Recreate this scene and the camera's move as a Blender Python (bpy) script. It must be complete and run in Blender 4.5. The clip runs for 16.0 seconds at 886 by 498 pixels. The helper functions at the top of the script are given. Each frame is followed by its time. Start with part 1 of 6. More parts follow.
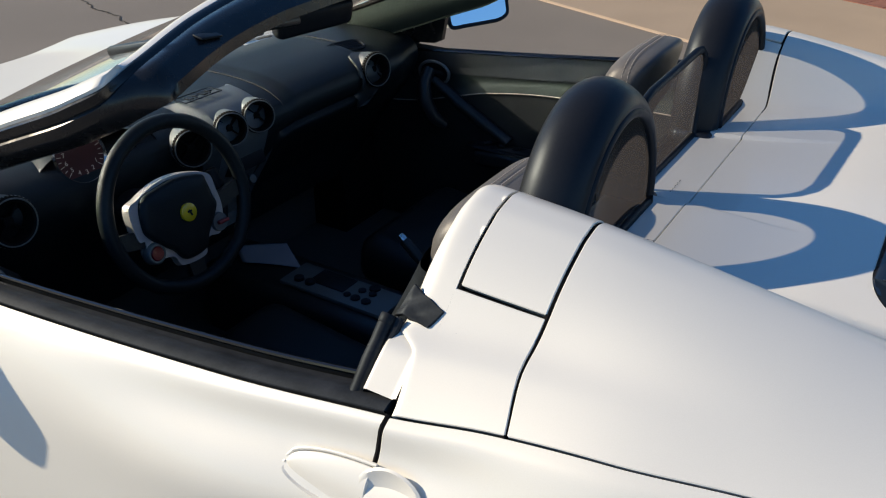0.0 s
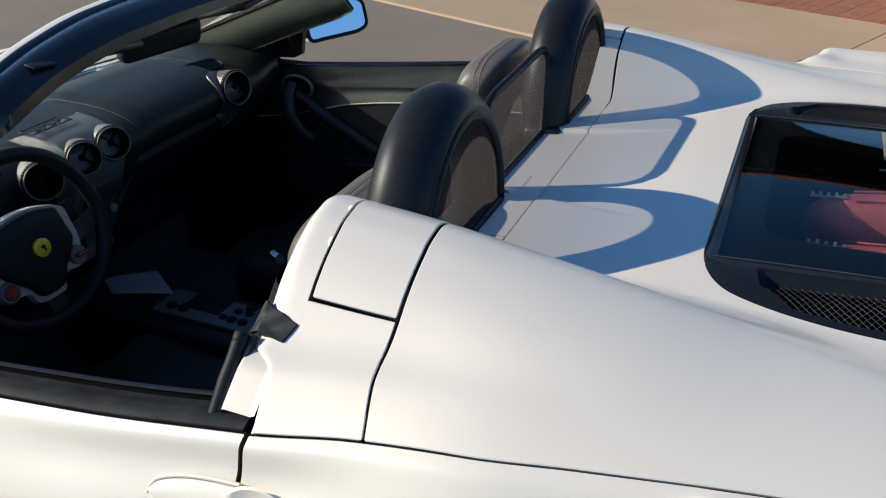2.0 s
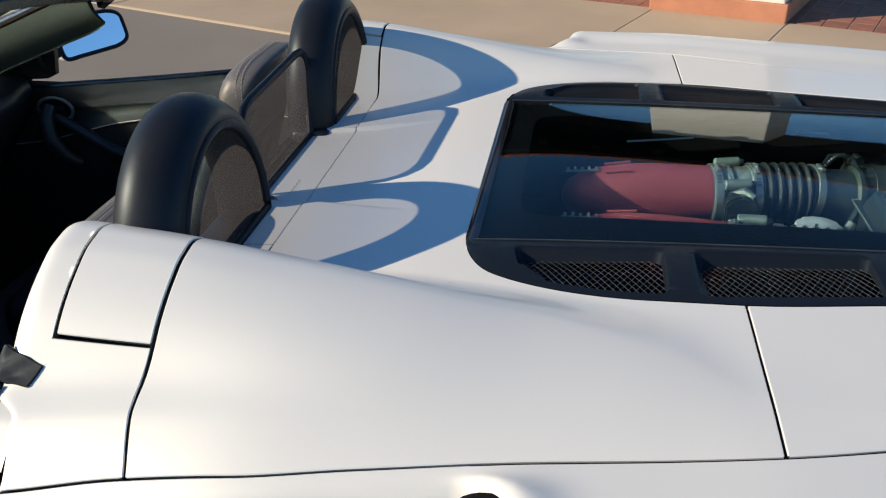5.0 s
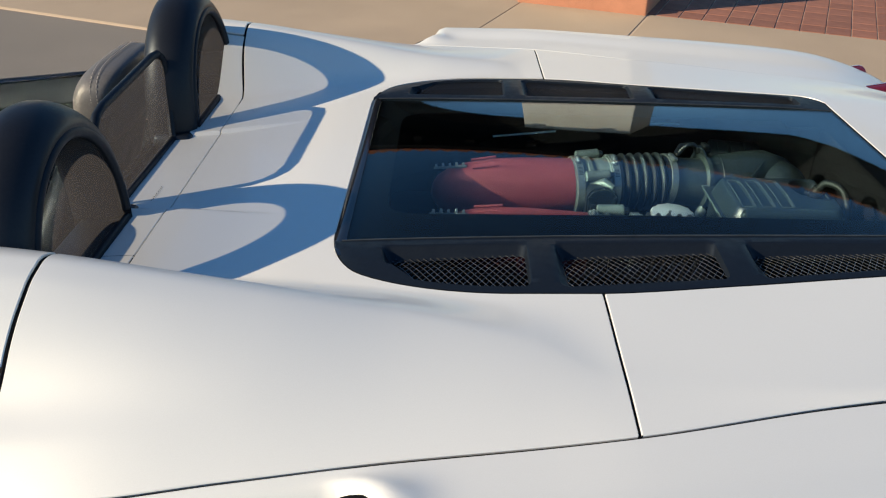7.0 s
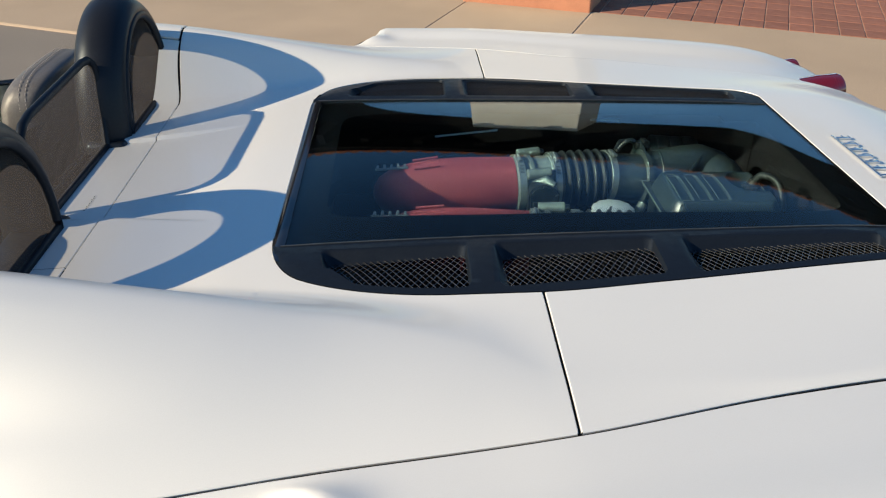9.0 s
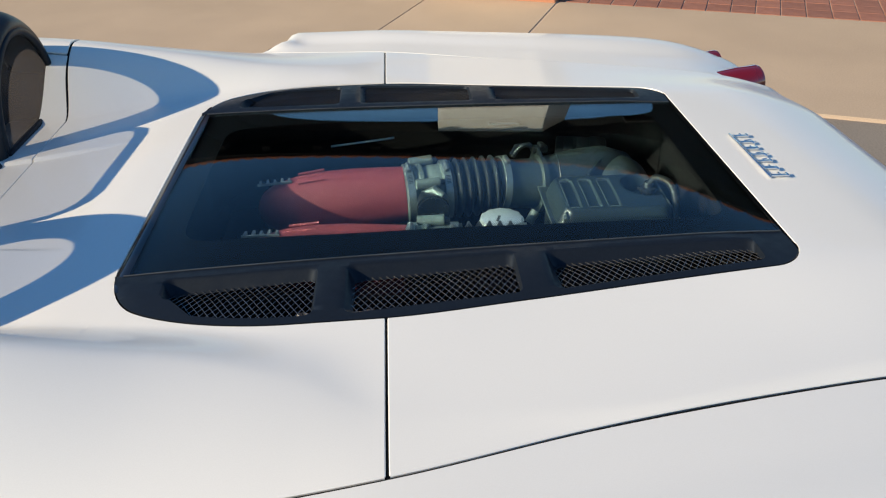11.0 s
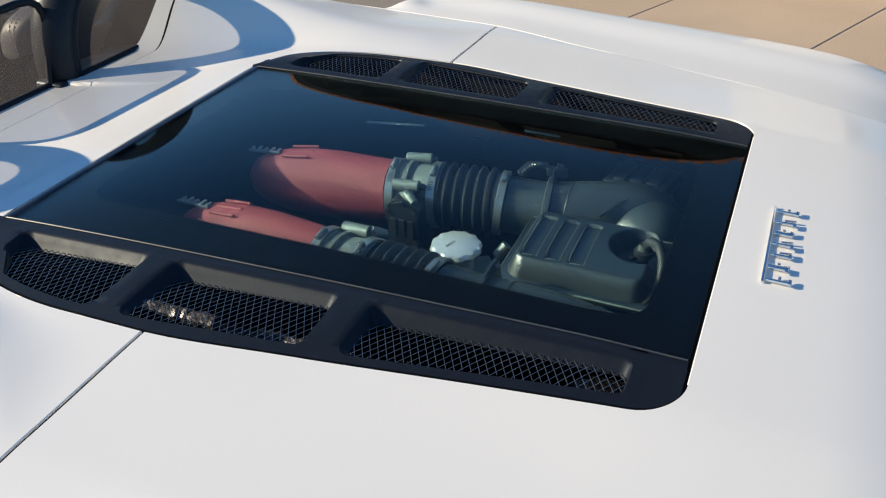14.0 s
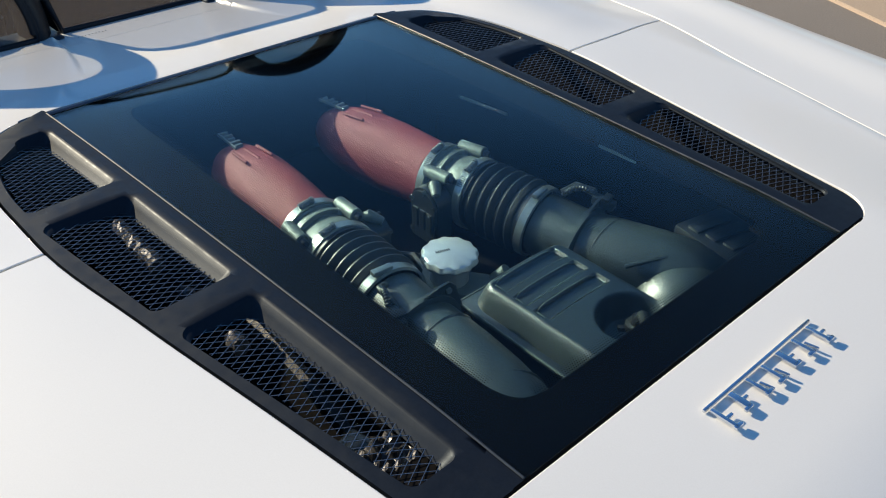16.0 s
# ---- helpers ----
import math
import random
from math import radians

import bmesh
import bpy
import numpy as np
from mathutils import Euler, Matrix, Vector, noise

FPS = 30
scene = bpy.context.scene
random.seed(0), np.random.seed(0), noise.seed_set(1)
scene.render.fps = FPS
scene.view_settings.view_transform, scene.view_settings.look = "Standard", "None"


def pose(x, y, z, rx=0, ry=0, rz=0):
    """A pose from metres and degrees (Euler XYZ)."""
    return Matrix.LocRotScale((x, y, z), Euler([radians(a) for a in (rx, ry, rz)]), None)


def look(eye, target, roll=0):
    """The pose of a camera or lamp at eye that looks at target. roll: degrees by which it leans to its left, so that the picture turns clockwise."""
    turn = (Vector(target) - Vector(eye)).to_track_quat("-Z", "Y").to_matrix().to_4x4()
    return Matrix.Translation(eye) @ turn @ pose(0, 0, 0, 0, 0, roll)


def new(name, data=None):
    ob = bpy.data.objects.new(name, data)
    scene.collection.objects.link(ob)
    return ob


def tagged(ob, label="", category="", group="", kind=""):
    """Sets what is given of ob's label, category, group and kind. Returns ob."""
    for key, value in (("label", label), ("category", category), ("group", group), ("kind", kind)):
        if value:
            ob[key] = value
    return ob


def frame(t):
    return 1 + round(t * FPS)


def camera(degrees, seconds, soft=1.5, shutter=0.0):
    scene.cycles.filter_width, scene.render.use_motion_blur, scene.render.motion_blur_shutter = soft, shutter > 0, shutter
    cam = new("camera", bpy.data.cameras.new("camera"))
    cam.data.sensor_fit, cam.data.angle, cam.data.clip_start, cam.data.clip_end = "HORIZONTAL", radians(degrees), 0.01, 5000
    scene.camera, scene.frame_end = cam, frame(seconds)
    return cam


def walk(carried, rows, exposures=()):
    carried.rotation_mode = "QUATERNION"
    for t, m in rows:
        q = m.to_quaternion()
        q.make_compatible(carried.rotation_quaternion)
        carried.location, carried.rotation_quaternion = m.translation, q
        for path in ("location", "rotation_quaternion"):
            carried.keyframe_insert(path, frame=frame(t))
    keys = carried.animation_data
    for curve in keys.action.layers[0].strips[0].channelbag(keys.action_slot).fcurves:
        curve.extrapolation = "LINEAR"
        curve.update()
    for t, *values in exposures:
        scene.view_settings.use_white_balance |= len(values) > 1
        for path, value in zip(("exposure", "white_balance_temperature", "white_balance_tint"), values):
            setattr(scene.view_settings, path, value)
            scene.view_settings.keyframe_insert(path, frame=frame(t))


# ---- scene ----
cam = camera(56.0, 16.0, 1.15)
PATH = [
    (0, (-0.138, -1.297, 1.487), (-1.053, 0.189, 0.51), 0.4),
    (0.5, (-0.12, -1.299, 1.493), (-0.992, 0.221, 0.529), -0.3),
    (1, (-0.107, -1.303, 1.496), (-0.932, 0.255, 0.551), -0.3),
    (1.5, (-0.093, -1.301, 1.496), (-0.864, 0.284, 0.551), -0.6),
    (2, (-0.081, -1.285, 1.494), (-0.783, 0.323, 0.534), -0.7),
    (2.5, (-0.067, -1.271, 1.491), (-0.698, 0.356, 0.514), -0.8),
    (3, (-0.057, -1.268, 1.491), (-0.619, 0.379, 0.506), -0.9),
    (3.5, (-0.047, -1.264, 1.491), (-0.552, 0.403, 0.508), -1.0),
    (4, (-0.036, -1.262, 1.49), (-0.486, 0.424, 0.513), -1.1),
    (4.5, (-0.025, -1.262, 1.492), (-0.406, 0.445, 0.521), -1.2),
    (5, (-0.014, -1.261, 1.491), (-0.307, 0.468, 0.528), -0.9),
    (7.5, (0.015, -1.262, 1.505), (0.026, 0.482, 0.526), 0.9),
    (8, (0.022, -1.26, 1.503), (0.054, 0.485, 0.526), 0.8),
    (8.5, (0.029, -1.257, 1.502), (0.093, 0.487, 0.525), 0.9),
    (9, (0.03, -1.255, 1.503), (0.116, 0.488, 0.526), 0.8),
    (9.5, (0.035, -1.259, 1.506), (0.156, 0.481, 0.527), -0.1),
    (10, (0.074, -1.277, 1.505), (0.245, 0.463, 0.534), -0.6),
    (12.5, (0.527, -0.997, 1.524), (0.240, 0.670, 0.459), -1.6),
    (13, (0.634, -0.958, 1.519), (0.184, 0.662, 0.436), -1.1),
    (13.5, (0.702, -0.943, 1.514), (0.133, 0.637, 0.428), -0.8),
    (14, (0.756, -0.912, 1.508), (0.076, 0.621, 0.418), -1.4),
    (14.5, (0.766, -0.826, 1.508), (-0.027, 0.64, 0.403), -1.3),
    (15, (0.785, -0.74, 1.505), (-0.135, 0.636, 0.383), -1.5),
    (15.5, (0.883, -0.653, 1.501), (-0.185, 0.593, 0.359), -0.2),
    (16, (0.984, -0.582, 1.485), (-0.211, 0.518, 0.318), 0.8),
]
walk(cam, [(t, look(eye, target, roll)) for t, eye, target, roll in PATH], [(0, 0.23, 7800, 9.5), (5, 0.30, 7850, 9), (8, 0.42, 8200, 7.5), (12.5, 0.57, 8150, 9), (16, 0.56, 7850, 7.5)])

# ---- world, sun ----
SUN_EL, SUN_AZ = radians(25.3), math.atan2(-0.35, -0.132)   # azimuth from +y towards +x
world = bpy.data.worlds.new("sky")
scene.world = world
world.use_nodes = True
wn = world.node_tree.nodes
sky = wn.new("ShaderNodeTexSky")
sky.sky_type, sky.sun_disc = "NISHITA", False
sky.sun_elevation, sky.sun_rotation = SUN_EL, SUN_AZ
sky.air_density, sky.dust_density, sky.ozone_density = 1.0, 0.05, 6.0
wn["Background"].inputs[1].default_value = 0.135
deepen = wn.new("ShaderNodeHueSaturation")
deepen.inputs["Saturation"].default_value = 1.15
world.node_tree.links.new(sky.outputs[0], deepen.inputs["Color"])
deepen.inputs["Hue"].default_value = 0.503
world.node_tree.links.new(deepen.outputs[0], wn["Background"].inputs[0])
to_sun = Vector((math.sin(SUN_AZ) * math.cos(SUN_EL), math.cos(SUN_AZ) * math.cos(SUN_EL), math.sin(SUN_EL)))
sun = new("sun", bpy.data.lights.new("sun", "SUN"))
sun.data.energy, sun.data.angle, sun.data.color = 4.4, radians(0.53), (1.0, 0.925, 0.80)
sun.matrix_world = look(to_sun * 30, (0, 0, 0))


# ---- materials ----
def material(name, color, rough=0.5, metal=0.0, coat=0.0, coat_rough=0.05, vary=0.0, scale=8.0, fine=0.0, fine_scale=300.0,
             bump=0.0, bump_scale=400.0, spec=0.5, rough_vary=0.0, random_tint=0.0, detail=6.0):
    m = bpy.data.materials.new(name)
    m.use_nodes = True
    nt = m.node_tree
    b = nt.nodes["Principled BSDF"]
    b.inputs["Roughness"].default_value, b.inputs["Metallic"].default_value = rough, metal
    b.inputs["Coat Weight"].default_value, b.inputs["Coat Roughness"].default_value = coat, coat_rough
    b.inputs["Specular IOR Level"].default_value = spec
    b.inputs["Base Color"].default_value = (*color, 1)
    tc = nt.nodes.new("ShaderNodeTexCoord")

    def tex(s, d=detail):
        n = nt.nodes.new("ShaderNodeTexNoise")
        n.inputs["Scale"].default_value, n.inputs["Detail"].default_value = s, d
        nt.links.new(tc.outputs["Object"], n.inputs["Vector"])
        return n.outputs["Fac"]

    def ramp(fac, lo, hi):
        r = nt.nodes.new("ShaderNodeMapRange")
        r.inputs["From Min"].default_value, r.inputs["From Max"].default_value = 0.3, 0.7
        r.inputs["To Min"].default_value, r.inputs["To Max"].default_value = lo, hi
        nt.links.new(fac, r.inputs["Value"])
        return r.outputs["Result"]

    factor = None

    def times(a, c):
        if a is None:
            return c
        n = nt.nodes.new("ShaderNodeMath")
        n.operation = "MULTIPLY"
        nt.links.new(a, n.inputs[0])
        nt.links.new(c, n.inputs[1])
        return n.outputs[0]

    if vary:
        factor = times(factor, ramp(tex(scale), 1 - vary, 1 + vary))
    if fine:
        factor = times(factor, ramp(tex(fine_scale, 2.0), 1 - fine, 1 + fine))
    if random_tint:
        info = nt.nodes.new("ShaderNodeObjectInfo")
        r = nt.nodes.new("ShaderNodeMapRange")
        r.inputs["To Min"].default_value, r.inputs["To Max"].default_value = 1 - random_tint, 1 + random_tint
        nt.links.new(info.outputs["Random"], r.inputs["Value"])
        factor = times(factor, r.outputs["Result"])
    if factor is not None:
        mix = nt.nodes.new("ShaderNodeVectorMath")
        mix.operation = "SCALE"
        mix.inputs[0].default_value = color
        nt.links.new(factor, mix.inputs["Scale"])
        nt.links.new(mix.outputs[0], b.inputs["Base Color"])
    if rough_vary:
        nt.links.new(ramp(tex(scale * 2.3), max(rough - rough_vary, 0.02), rough + rough_vary), b.inputs["Roughness"])
    if bump:
        bn = nt.nodes.new("ShaderNodeBump")
        bn.inputs["Strength"].default_value, bn.inputs["Distance"].default_value = bump, 0.002
        nt.links.new(tex(bump_scale, 3.0), bn.inputs["Height"])
        nt.links.new(bn.outputs[0], b.inputs["Normal"])
    return m


def glass_material(name, color, rough=0.0, ior=1.205):
    m = material(name, color, rough)
    b = m.node_tree.nodes["Principled BSDF"]
    b.inputs["Transmission Weight"].default_value, b.inputs["IOR"].default_value = 1.0, ior
    return m


PAINT = material("white_pearl_paint", (0.80, 0.785, 0.735), rough=0.44, metal=0.10, spec=0.20, coat=0.35, coat_rough=0.07, vary=0.012, scale=3.0, fine=0.015, fine_scale=900)
BLACK_PLASTIC = material("satin_black_plastic", (0.0075, 0.0105, 0.0155), rough=0.46, spec=0.24, fine=0.12, bump=0.04, bump_scale=900, rough_vary=0.06, scale=30)
# near-black rubber; on the engine bay walls it stands for deep shade
GAP = material("black_rubber_and_shade", (0.008, 0.008, 0.009), rough=0.8, spec=0.05, fine=0.2)
RUBBER = material("weathered_rubber", (0.019, 0.0205, 0.0235), rough=0.55, spec=0.2, vary=0.45, scale=28, fine=0.15, bump=0.06, bump_scale=300)
LEATHER = material("black_leather", (0.0150, 0.0175, 0.0200), rough=0.36, fine=0.12, bump=0.10, bump_scale=1500, vary=0.1, rough_vary=0.08)
GREY_LEATHER = material("charcoal_leather", (0.0225, 0.0325, 0.0330), rough=0.55, spec=0.12, fine=0.1, bump=0.12, bump_scale=1500, vary=0.1)
HOOP_LEATHER = material("roll_hoop_leather", (0.0135, 0.0140, 0.0160), rough=0.40, spec=0.32, fine=0.1, bump=0.08, bump_scale=1500, vary=0.1, rough_vary=0.06)
SILVER = material("silver_grey_trim", (0.12, 0.145, 0.16), rough=0.42, metal=0.3, fine=0.06)
STITCH = material("pale_stitching", (0.38, 0.34, 0.32), rough=0.8, fine=0.1)
CHROME = material("chrome", (0.82, 0.83, 0.85), rough=0.16, metal=1.0, vary=0.02)
GLOSS_BLACK = material("gloss_black_trim", (0.012, 0.012, 0.013), rough=0.12, coat=0.3, vary=0.1)
DASH = material("dash_leather", (0.0085, 0.0120, 0.0140), rough=0.42, spec=0.27, fine=0.12, bump=0.10, bump_scale=1500, vary=0.1)
PILLAR = material("pillar_leather", (0.026, 0.037, 0.036), rough=0.85, spec=0.04, fine=0.1, bump=0.1, bump_scale=1500, vary=0.08)
STEEL_WIRE = material("steel_wire", (0.30, 0.30, 0.305), rough=0.25, metal=0.85, fine=0.2)
ALU = material("grey_cast_aluminium", (0.100, 0.126, 0.124), rough=0.48, metal=0.3, spec=0.5, vary=0.12, scale=30, fine=0.1, bump=0.1)
for dark in (RUBBER, LEATHER, GREY_LEATHER, DASH):
    dark.node_tree.nodes["Principled BSDF"].inputs["Specular Tint"].default_value = (0.62, 0.82, 1.0, 1)
for dark in (BLACK_PLASTIC, HOOP_LEATHER, GLOSS_BLACK):
    dark.node_tree.nodes["Principled BSDF"].inputs["Specular Tint"].default_value = (0.72, 0.87, 1.0, 1)
CARPET = material("black_carpet", (0.058, 0.063, 0.068), rough=0.95, fine=0.3, bump=0.5, bump_scale=900)
GLASS = glass_material("tinted_engine_glass", (0.67, 0.89, 0.93))
# paler than the frame: the sky glint on the glass edge as a colour
EDGE_GLINT = material("glass_edge_glint", (0.035, 0.041, 0.048), rough=0.4, vary=0.3, scale=30, fine=0.1)
SCREEN = glass_material("clear_glass", (0.93, 0.96, 0.95), ior=1.18)
MIRROR = material("mirror_glass", (0.9, 0.91, 0.92), rough=0.01, metal=1.0, vary=0.005)
ASPHALT = material("asphalt", (0.215, 0.188, 0.163), rough=0.93, vary=0.12, scale=0.7, fine=0.3, fine_scale=140, bump=0.6, bump_scale=160)
CONCRETE = material("tan_concrete", (0.44, 0.335, 0.245), rough=0.9, vary=0.08, scale=1.3, fine=0.09, fine_scale=120, bump=0.3, bump_scale=180, random_tint=0.06)
BRICK = material("red_paver", (0.29, 0.118, 0.08), rough=0.88, vary=0.16, scale=9, fine=0.12, fine_scale=150, bump=0.3, random_tint=0.14)
MORTAR = material("pale_joint_sand", (0.50, 0.38, 0.29), rough=0.95, fine=0.15)
FRIT = material("black_ceramic_edge", (0.0012, 0.0015, 0.002), rough=0.6, spec=0.02, fine=0.1)


# ---- mesh helpers ----
def part(name, bm, mat, parent=None, label="", smooth=True, weld=0.0):
    if weld:
        bmesh.ops.remove_doubles(bm, verts=bm.verts, dist=weld)
    bmesh.ops.recalc_face_normals(bm, faces=bm.faces)
    for f in bm.faces:
        f.smooth = smooth
    if smooth:
        for e in bm.edges:
            if len(e.link_faces) == 2 and e.calc_face_angle(0) > 0.7:
                e.smooth = False
    me = bpy.data.meshes.new(name)
    bm.to_mesh(me)
    bm.free()
    me.materials.append(mat)
    ob = new(name, me)
    if parent is not None:
        ob.parent = parent
        if parent.parent is None:
            ob.matrix_parent_inverse = parent.matrix_basis.inverted()
    if label:
        ob["label"] = label
    return ob


def thing(name, at, label, category, group="", kind=""):
    ob = new(name)
    ob.empty_display_size = 0.1
    ob.location = at
    return tagged(ob, label, category, group, kind)


def curve(xs, ys):
    """A smooth monotone curve through a few stations."""
    xs, ys = np.array(xs, float), np.array(ys, float)
    h, d = np.diff(xs), np.diff(ys) / np.diff(xs)
    m = np.r_[d[0], [0 if a * b <= 0 else 2 * a * b / (a + b) for a, b in zip(d, d[1:])], d[-1]]

    def at(x):
        x = min(max(x, xs[0]), xs[-1])
        i = min(int(np.searchsorted(xs, x, "right")) - 1, len(h) - 1)
        t = (x - xs[i]) / h[i]
        return float((1 + 2 * t) * (1 - t) ** 2 * ys[i] + t * (1 - t) ** 2 * h[i] * m[i] + t * t * (3 - 2 * t) * ys[i + 1] + t * t * (t - 1) * h[i] * m[i + 1])

    return at


def smooth(t):
    t = min(max(t, 0.0), 1.0)
    return t * t * (3 - 2 * t)


def lerp(a, b, t):
    return a + (b - a) * t


def grid(bm, fn, nu, nv, skirt=0.0, sides="abcd", lip=0.001):
    """Faces over fn(u, v), u and v from 0 to 1; skirt: a rolled edge turned under by that depth on the given sides (a: u=0, b: u=1, c: v=0, d: v=1)."""
    P = [[Vector(fn(i / nu, j / nv)) for j in range(nv + 1)] for i in range(nu + 1)]
    V = [[bm.verts.new(p) for p in row] for row in P]
    for i in range(nu):
        for j in range(nv):
            bm.faces.new((V[i][j], V[i + 1][j], V[i + 1][j + 1], V[i][j + 1]))
    if skirt:
        def normal(i, j):
            a = P[min(i + 1, nu)][j] - P[max(i - 1, 0)][j]
            b = P[i][min(j + 1, nv)] - P[i][max(j - 1, 0)]
            n = a.cross(b).normalized()
            return n if n.z > 0 or abs(n.z) < 0.2 else -n
        lines = {"a": ([(0, j) for j in range(nv + 1)], (1, 0)), "b": ([(nu, j) for j in range(nv + 1)], (-1, 0)),
                 "c": ([(i, 0) for i in range(nu + 1)], (0, 1)), "d": ([(i, nv) for i in range(nu + 1)], (0, -1))}
        for s in sides:
            cells, (di, dj) = lines[s]
            rings = [[V[i][j] for i, j in cells], [], []]
            for i, j in cells:
                n = normal(i, j)
                out = (P[i][j] - P[i + di][j + dj]).normalized()
                rings[1].append(bm.verts.new(P[i][j] + out * lip - n * lip))
                rings[2].append(bm.verts.new(P[i][j] + out * lip - n * skirt))
            for r, q in zip(rings, rings[1:]):
                for k in range(len(r) - 1):
                    bm.faces.new((r[k], r[k + 1], q[k + 1], q[k]))
    return V


def box(bm, size, m=Matrix(), bevel=0.0, segments=2):
    made = bmesh.ops.create_cube(bm, size=1.0, matrix=m @ Matrix.Diagonal((*size, 1)))
    if bevel:
        edges = {e for v in made["verts"] for e in v.link_edges}
        bmesh.ops.bevel(bm, geom=list(edges), offset=bevel, segments=segments, affect="EDGES", profile=0.5)


def tube(bm, pts, radius, n=10, closed=False, caps=True):
    """A round bar along pts; radius: a number or one per point."""
    pts = [Vector(p) for p in pts]
    rs = radius if isinstance(radius, (list, tuple)) else [radius] * len(pts)
    side = None
    rings = []
    for i, p in enumerate(pts):
        a = pts[i - 1] if (i or closed) else p
        b = pts[(i + 1) % len(pts)] if (i < len(pts) - 1 or closed) else p
        d = (b - a).normalized()
        if side is None:
            side = d.orthogonal().normalized()
        side = (side - d * side.dot(d)).normalized()
        up = d.cross(side)
        rings.append([bm.verts.new(p + rs[i] * (math.cos(q) * side + math.sin(q) * up)) for q in (2 * math.pi * k / n for k in range(n))])
    for i in range(len(rings) - (0 if closed else 1)):
        r, q = rings[i], rings[(i + 1) % len(rings)]
        for k in range(n):
            bm.faces.new((r[k], r[(k + 1) % n], q[(k + 1) % n], q[k]))
    if caps and not closed:
        bm.faces.new(rings[0])
        bm.faces.new(rings[-1])


def lathe(bm, profile, m=Matrix(), n=32):
    """Turns (radius, height) pairs round z."""
    rings = [[bm.verts.new(m @ Vector((r * math.cos(2 * math.pi * k / n), r * math.sin(2 * math.pi * k / n), z))) for k in range(n)] if r > 1e-6
             else [bm.verts.new(m @ Vector((0, 0, z)))] for r, z in profile]
    for r, q in zip(rings, rings[1:]):
        for k in range(n):
            a, b = r[k % len(r)], r[(k + 1) % len(r)]
            c, d = q[(k + 1) % len(q)], q[k % len(q)]
            face = [a] + ([b] if b is not a else []) + [c] + ([d] if d is not c else [])
            if len(face) > 2:
                bm.faces.new(face)


def aim(p, q):
    """A pose at p whose z points at q."""
    return Matrix.Translation(p) @ (Vector(q) - Vector(p)).to_track_quat("Z", "X").to_matrix().to_4x4()


# ---- the car's surface: x to the rear, y across (0 in the middle), z up ----
ST = (-0.62, -0.54, -0.42, -0.31, -0.19, -0.05, 0.10, 0.19, 0.40, 0.65, 0.85, 1.00, 1.10)
deck_z = curve(ST, (0.930, 0.933, 0.940, 0.950, 0.962, 0.968, 0.971, 0.972, 0.973, 0.9725, 0.965, 0.938, 0.87))
crest_y = curve(ST, (0.50, 0.50, 0.50, 0.50, 0.50, 0.50, 0.525, 0.57, 0.58, 0.53, 0.49, 0.46, 0.44))
crest_z = curve(ST, (1.068, 1.063, 1.052, 1.036, 1.0165, 0.9935, 0.977, 0.969, 0.965, 0.958, 0.948, 0.920, 0.84))
shut_y = curve(ST, (0.757, 0.750, 0.738, 0.735, 0.718, 0.694, 0.672, 0.657, 0.602, 0.550, 0.515, 0.49, 0.47))
shut_z = curve(ST, (0.897, 0.906, 0.928, 0.945, 0.954, 0.959, 0.962, 0.964, 0.960, 0.952, 0.938, 0.900, 0.80))
rise_y = curve(ST, (0.28, 0.30, 0.33, 0.355, 0.38, 0.405, 0.43, 0.42, 0.30, 0.30, 0.30, 0.25, 0.2))


lip_y = curve((-0.62, -0.47, -0.415, -0.33, -0.24, 0.0), (0.148, 0.150, 0.155, 0.170, 0.190, 0.21))   # low step beside the middle of the deck
fold = curve((0, 0.12, 0.21, 0.32, 0.42, 0.49, 0.59, 0.65, 0.71, 0.77, 0.84, 0.92, 1.0), (0, 0.035, 0.10, 0.20, 0.32, 0.43, 0.585, 0.645, 0.675, 0.705, 0.785, 0.89, 1.0))   # the quarter panel breaks over a soft hollow shelf


gap_run = curve((0, 0.32, 0.45, 0.55, 0.62, 0.655, 0.68, 0.74), (0, 0, -0.0135, -0.0115, -0.0105, -0.0115, -0.009, 0.0055))


def bow(y):
    """How far the cross gaps run forward over the crest of a buttress and back below it."""
    return gap_run(abs(y))


def top(x, y):
    """The upper skin between the two shut lines, as a height."""
    u = abs(y)
    yc, zc, z0, ys, zs, yr = crest_y(x), crest_z(x), deck_z(x), shut_y(x), shut_z(x), rise_y(x)
    if u <= yc:
        lip = 0.006 * smooth((u - lip_y(x)) / 0.005) * (1 - smooth((x + 0.40) / 0.17))
        return z0 + lip + (zc - z0 - lip) * smooth((u - yr) / (yc - yr))
    w = (u - yc) / (ys - yc)
    return zc + (zs - zc) * lerp(fold(w), w ** 1.5, smooth((x + 0.44) / 0.26))


LID_F, LID_R, CORNER = -0.150, 0.727, 0.046
lid_side = curve((0.08, 0.19, 0.36, 0.55, 0.727), (0.418, 0.416, 0.392, 0.361, 0.334))


def lid_half(x):
    """Half the width of the engine lid's opening."""
    if x < 0.08:
        w = 0.305 + 0.113 * math.sqrt(max(0.0, 1 - ((0.08 - x) / 0.23) ** 2))
        d = max(0.0, LID_F + CORNER - x)
        return w - CORNER + math.sqrt(max(0.0, CORNER ** 2 - min(d, CORNER) ** 2))
    w = lid_side(x)
    if x > LID_R - CORNER:
        w = lid_side(x) - CORNER + math.sqrt(max(0.0, CORNER ** 2 - (x - LID_R + CORNER) ** 2))
    return w


def glass_half(x):
    return lerp(0.287, 0.252, (x + 0.15) / 0.866)



